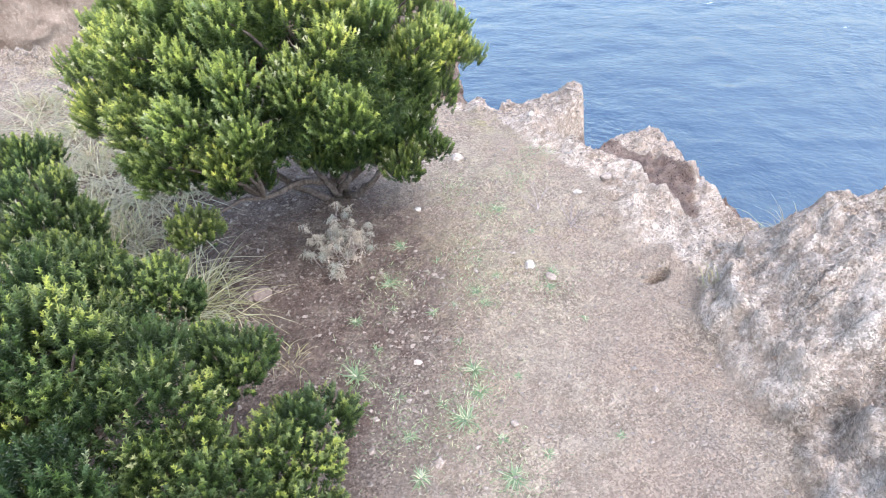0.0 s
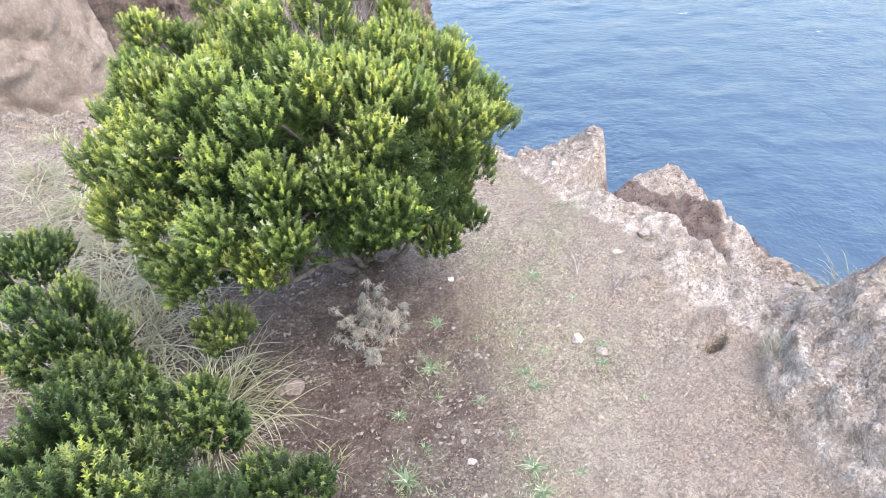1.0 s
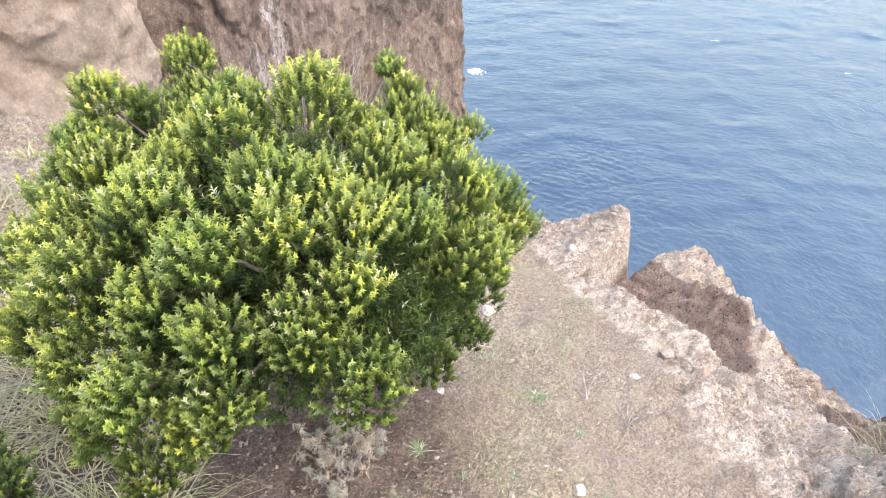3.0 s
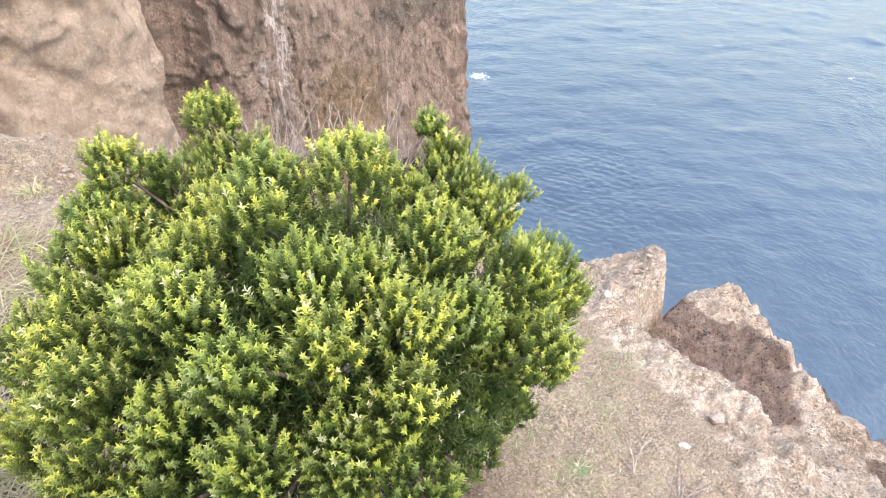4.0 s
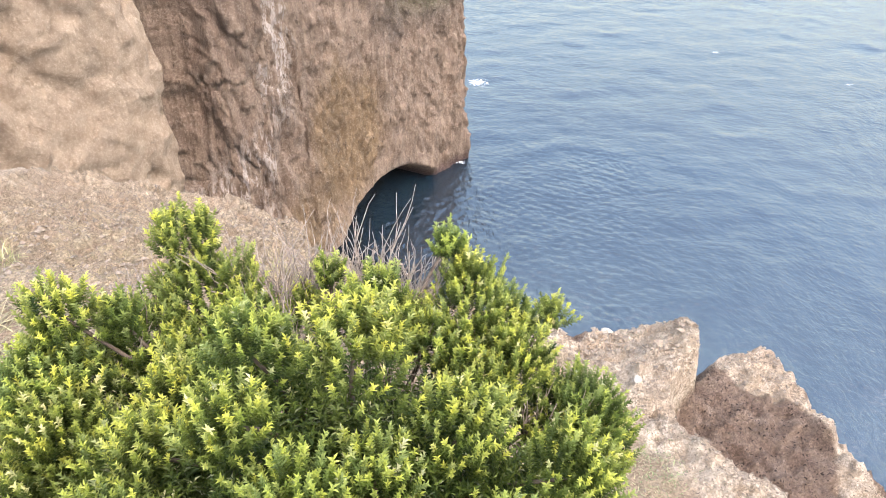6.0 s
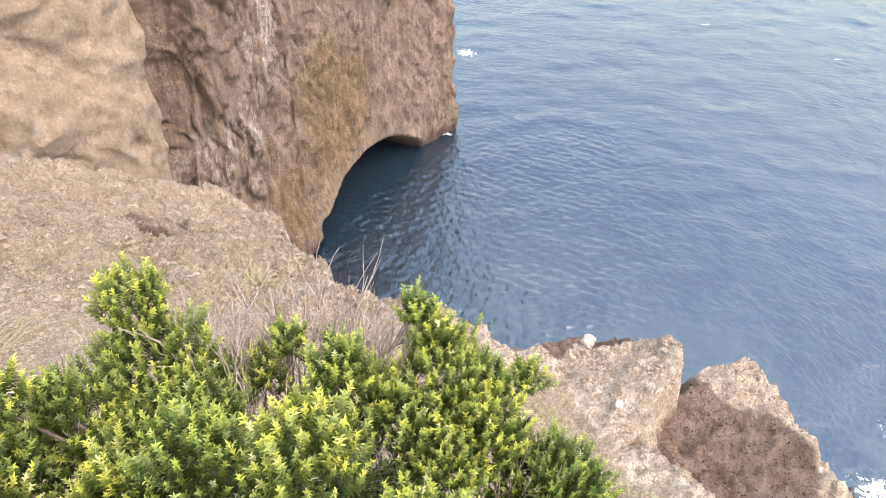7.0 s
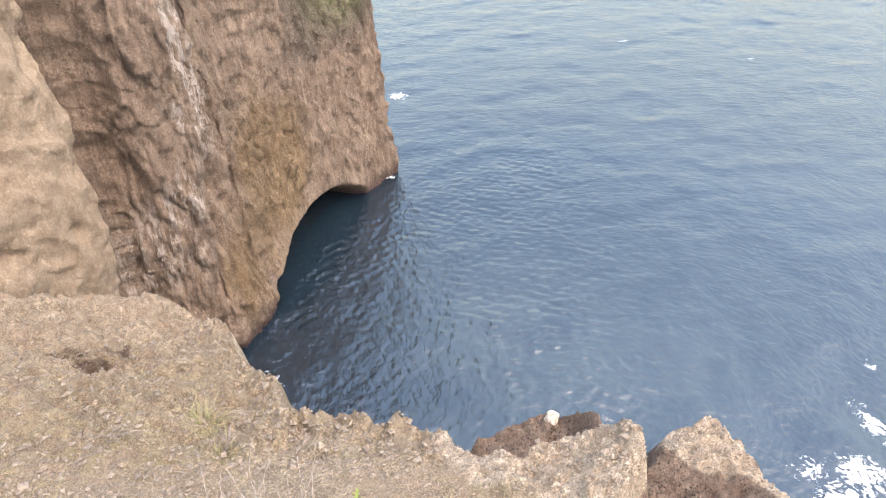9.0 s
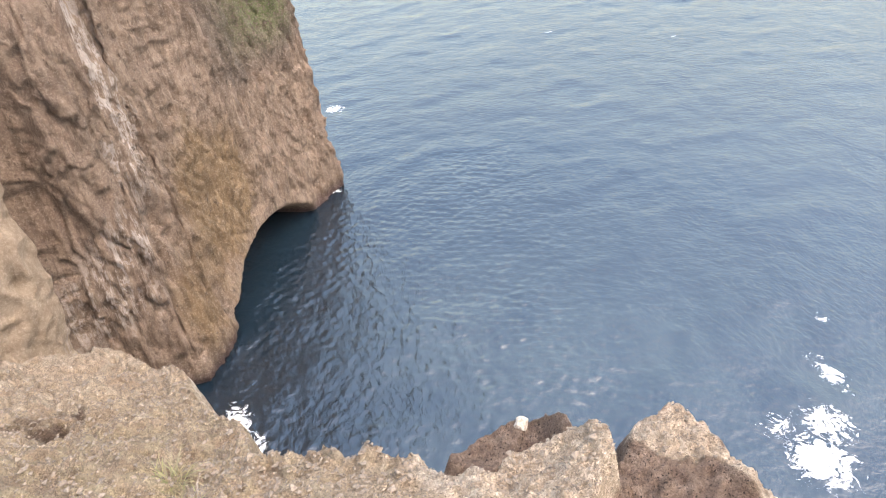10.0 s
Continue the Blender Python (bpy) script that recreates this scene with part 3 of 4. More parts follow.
# ---------------------------------------------------------------- the headland
def build_headland():
    """The far wall: plan of its foot, leaning back with height, undercut by a sea cave."""
    foot = [(-150, 40), (-95, 52), (-66, 60), (-52, 76), (-45, 86.5), (-42, 91.5), (-41, 97), (-34, 98), (-26.5, 100), (-19.8, 109), (-14.8, 127), (-8, 143), (-1.5, 152.5), (3.5, 159),
            (6.8, 165), (7.5, 172), (4, 184), (-12, 200), (-60, 220), (-150, 235)]
    p = np.array(foot, float)
    s = np.r_[0, np.cumsum(np.hypot(*np.diff(p, axis=0).T))]
    dense = np.concatenate([np.arange(0, s[2], 5), np.arange(s[2], s[16], 0.42), np.arange(s[16], s[-1], 5)])
    px, py = np.interp(dense, s, p[:, 0]), np.interp(dense, s, p[:, 1])
    k = np.ones(5) / 5
    px, py = np.convolve(np.pad(px, 2, "edge"), k, "valid"), np.convolve(np.pad(py, 2, "edge"), k, "valid")
    tx, ty = np.gradient(px), np.gradient(py)
    n = np.hypot(tx, ty)
    nx, ny = -ty / n, tx / n                       # into the rock
    up = np.concatenate([np.arange(-8, 76, 0.45), np.arange(76, 96, 2.5)])
    U, V = len(dense), len(up)
    sx, vz = np.repeat(dense, V), np.tile(up, U)
    ax, ay, bx, by = [np.repeat(a, V) for a in (px, py, nx, ny)]
    # leaning back; the buttress more than the main face
    but = smooth01(sx, s[6] - 0.5, s[6] - 3)
    back = vz * (0.10 - 0.09 * but) + 10 * smooth01(vz, 62, 96)
    wu, wv = sx + 2.5 * N1.sum(sx * 0.12, vz * 0.12, 3), vz + 2.5 * N2.sum(sx * 0.12, vz * 0.12, 3)
    groove = 1.8 * N1.sum(sx * 0.1, vz * 0.02, 2) + 0.6 * facets(wu / 10, wv / 22, 21) + 0.6 * facets(wu / 3.2 + 5, wv / 9, 22) + 0.4 * facets(wu / 1.5, wv / 2.3, 23)
    groove = groove + 0.8 * np.abs(N1.sum(sx * 0.5 + 40, vz * 0.06, 3)) + 1.6 * np.abs(N2.sum(sx * 0.09 + vz * 0.05, vz * 0.02 - sx * 0.01, 4, 0.55))
    bulge = 3.6 * np.abs(N3.sum(wu * 0.07 + vz * 0.02, wv * 0.05, 2)) + 1.1 * np.abs(N2.sum(wu * 0.22, wv * 0.16, 3)) + 0.35 * facets(wu / 2.5, wv / 3, 24)
    groove = groove + 0.75 * facets(wu / 1.0, wv / 2.8, 25) + 0.55 * np.abs(N3.sum(sx * 0.9, vz * 0.11, 3, 0.6))
    groove = groove * (1 - but) + (bulge - 1.5) * but
    cave = smooth01(sx, s[9], s[9] + 6) * smooth01(sx, s[12] + 3, s[12] - 4)
    lip = 3 + 9 * np.sin(np.clip((sx - s[9]) / (s[12] - s[9]), 0, 1) * math.pi) ** 0.8
    groove = groove * (1 - 0.75 * cave * smooth01(np.abs(vz - lip + 2), 7, 2))
    under = cave * smooth01(vz, lip, lip - 5) * 14
    foot_in = 1.5 * smooth01(vz, 4, -4)
    inward = back + groove * smooth01(vz, -8, 6) + under + foot_in
    x, y = ax + bx * inward, ay + by * inward
    z = SEA + vz
    soil = {
        "buttress": but,
        "grey": np.clip(smooth01(vz, 30, 46) * smooth01(sx, s[9] + 6, s[11]), 0, 1),
        "ochre": np.exp(-(((sx - 172) / 18) ** 2 + ((vz - 24) / 17) ** 2)) + 0.5 * np.exp(-(((sx - 152) / 8) ** 2 + ((vz - 10) / 10) ** 2)),
        "runoff": np.exp(-((sx - np.interp(vz, [10, 25, 40, 49, 75], [131, 138, 150, 153, 151.5])) / np.interp(vz, [20, 40], [8.0, 4.0])) ** 2) * smooth01(vz, 10, 20),
        "green": smooth01(vz, 39, 50) * np.exp(-((sx - 207) / 12) ** 2),
        "wet": smooth01(vz, 4.5, 0.5),
    }
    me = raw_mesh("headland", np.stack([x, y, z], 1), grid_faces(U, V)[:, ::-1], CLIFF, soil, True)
    tagged(new("headland", me), "tall weathered brown sea cliff with a dark cave at its foot", "cliff", kind="structure")
    # its grassy back
    top = np.arange(U) * V + V - 1
    rim = np.stack([x[top], y[top], z[top]], 1)
    rim = rim[:: 3]
    inner = rim + np.array([-70, 10, 14])
    cap = raw_mesh("headland_top", np.concatenate([rim, inner]), grid_faces(2, len(rim)), SOIL, {"moss": np.ones(2 * len(rim))}, True)
    tagged(new("headland_top", cap), "grassy top of the far headland", "hill", kind="structure")


build_headland()


# ---------------------------------------------------------------- plants
def leaf_shape(length, width, curl=0.15):
    """A folded narrow leaf along +x: base, two sides, tip."""
    return np.array([[0, 0, 0], [0.5 * length, 0.5 * width, 0.14 * length], [0.5 * length, -0.5 * width, 0.14 * length], [length, 0, -curl * length]])


def sprig_shape(rng, leaves=23, stem=0.042, length=0.0082, width=0.0024, low=46, high=58, star=11):
    """A shoot along +z: short leaves hugging the stem, and a star of leaves at the tip."""
    verts, young = [], []
    for i in range(leaves):
        u = i / (leaves - 1)
        at_tip = i >= leaves - star
        lift = radians((rng.uniform(30, 80) if at_tip else low + (high - low) * u) + rng.normal(0, 7))
        turn = i * 2.399 + rng.normal(0, 0.25)
        size = rng.uniform(0.8, 1.15) * (0.95 if at_tip else 1.0)
        v = leaf_shape(length * size, width * size)
        c, s = math.cos(lift), math.sin(lift)
        v = np.stack([v[:, 0] * c - v[:, 2] * s, v[:, 1], v[:, 0] * s + v[:, 2] * c], 1)
        c, s = math.cos(turn), math.sin(turn)
        v = np.stack([v[:, 0] * c - v[:, 1] * s, v[:, 0] * s + v[:, 1] * c, v[:, 2] + stem * u ** 0.9], 1)
        verts.append(v)
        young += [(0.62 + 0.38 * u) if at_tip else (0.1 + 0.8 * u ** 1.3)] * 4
    return np.concatenate(verts), np.array(young)


SHOOTS = [sprig_shape(RNG, 32, 0.044, 0.0104, 0.0034, 38, 56, 10) for _ in range(8)]
LONG_SHOOTS = [sprig_shape(RNG, 38, 0.058, 0.0102, 0.0034, 40, 58, 10) for _ in range(5)]
INNER = [sprig_shape(RNG, 14, 0.05, 0.014, 0.0046, 15, 50, 2) for _ in range(4)]


def frames_along(d, rng):
    """Rotation matrices that turn +z into the given directions, with a free spin."""
    d = d / np.linalg.norm(d, axis=1, keepdims=True)
    a = rng.normal(size=d.shape)
    a -= (a * d).sum(1, keepdims=True) * d
    a /= np.linalg.norm(a, axis=1, keepdims=True)
    return np.stack([a, np.cross(d, a), d], 2)


def spray(at, way, size, age_light, bleach, shapes, rng):
    """Many shoots as arrays of leaves: verts, triangles, attributes."""
    rot = frames_along(way, rng)
    pick = rng.integers(0, len(shapes), len(at))
    verts, young, pale, waxy = [], [], [], []
    wax = np.clip(rng.normal(0.35, 0.45, len(at)) + 0.35 * np.sin(at[:, 0] * 30) * np.sin(at[:, 1] * 30), 0, 1)
    for k, (shape, tip) in enumerate(shapes):
        m = pick == k
        if m.any():
            v = np.einsum("nij,kj->nki", rot[m] * size[m, None, None], shape) + at[m, None]
            verts.append(v.reshape(-1, 3))
            young.append(np.clip(tip[None] * age_light[m, None], 0, 1).ravel())
            pale.append(np.clip(tip[None] * bleach[m, None], 0, 1).ravel())
            waxy.append(np.repeat(wax[m], len(tip)))
    verts = np.concatenate(verts)
    base = np.arange(0, len(verts), 4)[:, None]
    tris = np.concatenate([base + [0, 2, 3], base + [0, 3, 1]])
    return verts, tris, {"young": np.concatenate(young), "bleach": np.concatenate(pale), "waxy": np.concatenate(waxy)}


def clump_mesh(r, rng, upright=0.8, out=(0, 0, 0), step=0.018, age_light=0.7, bleach=0.0, shapes=None, material=None, tall=1.0):
    """A rounded tuft of shoots about its own centre."""
    n = int(7.0 * r * r * (0.7 + 0.3 * tall) / step ** 2)
    d = rng.normal(size=(n, 3)) + 0.7 * np.asarray(out)
    d /= np.linalg.norm(d, axis=1, keepdims=True)
    d[:, 2] = np.where(d[:, 2] < -0.35, -d[:, 2], d[:, 2])
    bumps = 1 + 0.22 * np.sin(d[:, 0] * 9 + rng.uniform(0, 6)) * np.sin(d[:, 1] * 8 + rng.uniform(0, 6)) + 0.12 * np.sin(d[:, 2] * 11 + d[:, 0] * 5)
    rad = r * bumps * rng.uniform(0.62, 1.0, n) ** 0.5
    at = d * rad[:, None] * [1, 1, tall]
    way = d + np.array([0, 0, upright]) + np.asarray(out) * 0.5 + rng.normal(0, 0.2, (n, 3))
    at = at - 0.04 * way / np.linalg.norm(way, axis=1, keepdims=True)
    # leaf colour lighter on top and outside, darker within: painted light and shade
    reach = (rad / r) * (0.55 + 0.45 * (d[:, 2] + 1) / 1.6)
    ages_light = age_light * np.clip(reach * rng.normal(0.95, 0.3, n), 0.05, 1.4)
    size = rng.uniform(0.72, 1.08, n)
    pale = bleach * (rng.random(n) < 0.5) * rng.uniform(0.4, 1.2, n) + (rng.random(n) < 0.09) * rng.uniform(0.3, 0.8, n)
    v, f, a = spray(at, way, size, ages_light, pale, shapes or SHOOTS, rng)
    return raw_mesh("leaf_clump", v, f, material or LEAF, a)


def tube(points, radii, sides=5):
    """A tapered limb along a line of points."""
    p = np.asarray(points, float)
    t = np.gradient(p, axis=0)
    t /= np.linalg.norm(t, axis=1, keepdims=True) + 1e-9
    ref = np.array([0.31, 0.93, 0.2])
    a = np.cross(t, ref)
    a /= np.linalg.norm(a, axis=1, keepdims=True) + 1e-9
    b = np.cross(t, a)
    ang = np.arange(sides) * 2 * math.pi / sides
    ring = p[:, None] + np.asarray(radii)[:, None, None] * (np.cos(ang)[None, :, None] * a[:, None] + np.sin(ang)[None, :, None] * b[:, None])
    i = np.arange(len(p) * sides).reshape(len(p), sides)
    j = np.roll(i, -1, 1)
    return ring.reshape(-1, 3), np.stack([i[:-1], j[:-1], j[1:], i[1:]], -1).reshape(-1, 4)


def joined(pieces):
    verts, faces, n = [], [], 0
    for v, f in pieces:
        verts.append(v)
        faces.append(f + n)
        n += len(v)
    return np.concatenate(verts), np.concatenate(faces)


def bent(a, b, rng, bow=0.06, n=8):
    """A slightly crooked line from a to b that first rises, then leans out."""
    a, b = np.asarray(a, float), np.asarray(b, float)
    u = np.linspace(0, 1, n)[:, None]
    mid = (a + b) / 2 + rng.normal(0, bow, 3) + [0, 0, bow]
    p = (1 - u) ** 2 * a + 2 * u * (1 - u) * mid + u ** 2 * b
    p[1:-1] += rng.normal(0, bow * 0.12, (n - 2, 3))
    return p


def twig_fan(base, way, length, rng, count=9, depth=2, thick=0.0023):
    """Bare forked twigs from one point."""
    out = []
    for _ in range(count):
        d = np.asarray(way, float) + rng.normal(0, 0.38, 3)
        d /= np.linalg.norm(d)
        end = np.asarray(base) + d * length * rng.uniform(0.6, 1.1)
        line = bent(base, end, rng, length * 0.08, 5)
        out.append(tube(line, np.linspace(thick, thick * 0.4, 5), 4))
        if depth > 1:
            for k in (2, 3):
                out += twig_fan(line[k], d + [0, 0, 0.3], length * 0.5, rng, 2, depth - 1, thick * 0.6)
    return out


def dome_points(centre, radii, gap, rng, low=-0.3, tries=4000):
    """Scattered points on a dome, no two closer than gap, with their outward ways."""
    got = []
    for _ in range(tries):
        d = rng.normal(size=3)
        d /= np.linalg.norm(d)
        if d[2] < low:
            continue
        p = np.asarray(centre) + d * radii
        if all(np.linalg.norm(p - q) > gap for q, _ in got):
            n = d / np.asarray(radii)
            got.append((p, n / np.linalg.norm(n)))
    return got


def build_shrub(name, label, base, clumps, rng, material, bare=(), inner=(), category="shrub", group="", stem_label=""):
    """A shrub: stems from the base, one part for each leafy tuft, bare twigs. Clumps: centre, radius, outward way, leaf
    tone with its painted shade, bleach, height ratio.
    """
    shrub = thing(name, label, category, base, group)
    base = np.asarray(base, float)
    for i, (c, r, out, age_light, bleach, tall) in enumerate(clumps):
        ob = part("leaf_clump", clump_mesh(r, rng, 1.5, out, 0.016 if r > 0.06 else 0.0152, age_light, bleach, SHOOTS if rng.random() < 0.65 else LONG_SHOOTS, material, tall), shrub)
        ob.location = np.asarray(c) - base
    forks = [np.asarray(c) - base for c, *_ in clumps]
    roots = [np.array([rng.normal(0, 0.03), rng.normal(0, 0.03), -0.03]) for _ in range(6)]
    knots = [f * [0.5, 0.5, 0.45] + rng.normal(0, 0.03, 3) for f in forks[:: max(1, len(forks) // 9)]]
    for k in knots:
        part("stem", raw_mesh("stem", *tube(bent(roots[int(rng.integers(6))], k, rng, 0.05, 9), np.linspace(0.017, 0.009, 9), 7), BARK, {}, True), shrub, stem_label)
    for f in forks:
        k = min(knots, key=lambda q: np.linalg.norm(q - f))
        part("branch", raw_mesh("branch", *tube(bent(k, f, rng, 0.03, 7), np.linspace(0.008, 0.003, 7), 5), BARK, {}, True), shrub)
    # inner leaves kept dark: the shade between tufts is in their colour
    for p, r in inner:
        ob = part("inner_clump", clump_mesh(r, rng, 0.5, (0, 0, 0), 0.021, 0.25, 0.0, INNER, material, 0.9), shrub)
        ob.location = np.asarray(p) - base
    for at, way, length, count in bare:
        part("bare_branch", raw_mesh("bare_branch", *joined(twig_fan(np.asarray(at) - base, way, length, rng, count)), TWIG, {}, True), shrub, "grey leafless twigs")
    return shrub


def build_main_shrub():
    rng = np.random.default_rng(21)
    clumps = []
    heart = np.array([-0.47, 1.83, 0.62])

    def sole(x, y):
        """The underside of the crown, which hangs out over the path."""
        return 0.5 - 0.62 * (y - 1.6) + 0.28 * smooth01(x, -0.3, 0.0) - 0.1 * smooth01(x, -0.5, -0.75)

    for p, n in dome_points(heart, (0.47, 0.39, 0.38), 0.122, rng, -0.75, 9000):
        if p[2] > 0.55 and (p[1] > 2.13 or (p[1] > 2.0 and -0.5 < p[0] < -0.14)):
            continue                                    # the thin back, bare but for single tufts
        r = rng.uniform(0.06, 0.086)
        c = p + n * rng.uniform(-0.1, 0.02)
        c[2] += 0.035 * smooth01(c[2], 0.8, 0.95)
        if c[2] - 0.5 * r < sole(c[0], c[1]) or (c[0] > -0.17 and c[1] < 1.68):
            continue
        warm = math.exp(-((p[0] + 0.36) ** 2 + (p[1] - 1.75) ** 2) / 0.03)
        # higher tufts lighter, left side darker: light and shade put in the tone
        age_light = 0.72 + 0.42 * smooth01(p[2], 0.5, 0.95) + rng.normal(0, 0.14)
        age_light *= 0.75 + 0.25 * smooth01(p[0], -0.95, -0.6)
        clumps.append((c, r, n, age_light, 0.5 * warm, rng.uniform(0.95, 1.3)))
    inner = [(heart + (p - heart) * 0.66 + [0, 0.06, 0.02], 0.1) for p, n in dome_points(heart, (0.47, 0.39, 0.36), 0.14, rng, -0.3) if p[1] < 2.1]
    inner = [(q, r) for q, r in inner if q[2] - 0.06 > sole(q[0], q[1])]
    back_tufts = [(-0.9, 2.1, 0.95, 0.055, 1.5, 0.85), (-0.82, 2.13, 0.92, 0.04, 1.3, 0.6), (-0.77, 2.32, 0.95, 0.06, 1.3, 0.75), (-0.72, 2.26, 0.87, 0.085, 1.0, 0.7), (-0.5, 2.31, 0.9, 0.035, 1.5, 0.8),
                  (-0.55, 2.3, 0.82, 0.045, 1.1, 0.7), (-0.4, 2.24, 0.91, 0.055, 1.4, 0.95), (-0.38, 2.24, 0.83, 0.07, 1.0, 0.75), (-0.28, 2.34, 0.97, 0.032, 1.9, 0.95), (-0.24, 2.33, 0.91, 0.04, 1.2, 0.85),
                  (-0.22, 2.29, 0.84, 0.085, 1.0, 0.85), (-0.14, 2.3, 0.8, 0.06, 1.0, 0.8), (-0.2, 2.25, 0.76, 0.08, 1.0, 0.7), (-0.06, 2.33, 0.82, 0.035, 0.9, 0.7)]
    side_tufts = [(0.0, 2.2, 0.68, 0.08, 1.1, 0.7), (0.0, 2.13, 0.64, 0.08, 1.2, 0.6), (-0.03, 2.06, 0.54, 0.075, 1.2, 0.45), (0.1, 2.26, 0.58, 0.045, 1.1, 0.65), (-0.1, 2.0, 0.46, 0.07, 1.0, 0.4),
                  (-0.62, 2.16, 0.86, 0.08, 1.0, 0.8), (-0.93, 1.95, 0.78, 0.09, 1.1, 0.8), (-0.97, 1.82, 0.7, 0.085, 1.1, 0.75), (-0.9, 2.02, 0.86, 0.08, 1.1, 0.8), (-0.95, 1.98, 0.62, 0.08, 1.0, 0.6),
                  (-0.84, 2.08, 0.78, 0.08, 1.1, 0.7), (-0.72, 1.6, 0.32, 0.075, 0.9, 0.5), (-0.13, 1.95, 0.33, 0.06, 1.2, 0.4), (-0.02, 2.1, 0.3, 0.05, 1.3, 0.35)]
    for x, y, z, r, tall, age_light in back_tufts + side_tufts:
        clumps.append(((x, y, z - 0.002), r * 1.16, (0, 0, 0.1), age_light * 1.25, 0.0, min(1.0, 0.75 * tall)))
    for x, y, z, r, age_light in ((-0.22, 2.02, 0.44, 0.07, 0.45), (-0.3, 1.97, 0.5, 0.07, 0.4), (-0.42, 1.92, 0.46, 0.07, 0.3), (-0.1, 2.04, 0.5, 0.07, 0.5),
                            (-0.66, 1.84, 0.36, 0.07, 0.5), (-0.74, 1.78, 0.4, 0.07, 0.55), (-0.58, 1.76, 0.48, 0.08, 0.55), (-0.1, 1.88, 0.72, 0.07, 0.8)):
        clumps.append(((x, y, z), r, (0.1, -0.4, 0.1), age_light, 0.0, 0.9))
    shoulders = [(-0.92, 2.08, 0.84, 0.085, 0.85), (-0.8, 2.16, 0.83, 0.085, 0.85), (-0.68, 2.12, 0.82, 0.085, 0.8), (-0.86, 1.95, 0.84, 0.08, 0.85), (-0.56, 2.08, 0.84, 0.08, 0.85), (-0.62, 2.26, 0.78, 0.07, 0.7),
                 (-0.28, 2.2, 0.82, 0.085, 0.9), (-0.16, 2.22, 0.78, 0.085, 0.9), (-0.36, 2.26, 0.82, 0.07, 0.85), (-0.06, 2.2, 0.66, 0.08, 0.75), (-0.02, 2.1, 0.66, 0.075, 0.75), (-0.22, 2.12, 0.8, 0.08, 0.85)]
    for x, y, z, r, age_light in shoulders:
        clumps.append(((x, y, z), r, (0, 0.1, 0.2), age_light * 1.15, 0.0, 1.0))
    for _ in range(34):                                 # thin foliage low round the stems, coloured dark for the shade there
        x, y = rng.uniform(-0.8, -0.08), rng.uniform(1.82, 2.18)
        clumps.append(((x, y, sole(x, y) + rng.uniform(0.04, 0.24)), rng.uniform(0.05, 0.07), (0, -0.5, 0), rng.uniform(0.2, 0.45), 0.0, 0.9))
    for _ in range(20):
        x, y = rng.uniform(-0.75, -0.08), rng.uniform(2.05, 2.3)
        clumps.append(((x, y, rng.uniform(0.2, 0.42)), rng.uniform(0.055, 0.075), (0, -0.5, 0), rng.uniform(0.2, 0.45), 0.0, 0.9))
    bare = [((-0.62, 2.3, 0.62), (-0.1, 0.3, 1), 0.3, 20), ((-0.5, 2.32, 0.66), (0, 0.2, 1), 0.28, 20), ((-0.33, 2.3, 0.7), (0.0, 0.2, 1), 0.22, 20), ((-0.42, 2.12, 0.64), (0.1, 0.1, 1), 0.24, 22),
            ((-0.55, 2.2, 0.66), (0, 0.1, 1), 0.24, 18), ((-0.25, 2.2, 0.62), (0.0, 0.1, 1), 0.2, 18), ((-0.45, 2.4, 0.6), (0, 0.3, 1), 0.3, 18), ((-0.8, 2.2, 0.66), (-0.1, 0.2, 1), 0.24, 14),
            ((-0.3, 2.12, 0.56), (0.2, 0.1, 1), 0.2, 14), ((-0.1, 2.17, 0.58), (0.1, 0.1, 0.9), 0.16, 12), ((-0.7, 2.2, 0.55), (-0.2, 0.2, 1), 0.22, 9), ((-0.05, 2.2, 0.5), (0.2, 0.1, 0.7), 0.12, 8)]
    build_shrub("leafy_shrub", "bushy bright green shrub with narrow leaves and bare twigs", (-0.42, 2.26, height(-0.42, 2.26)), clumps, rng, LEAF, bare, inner)


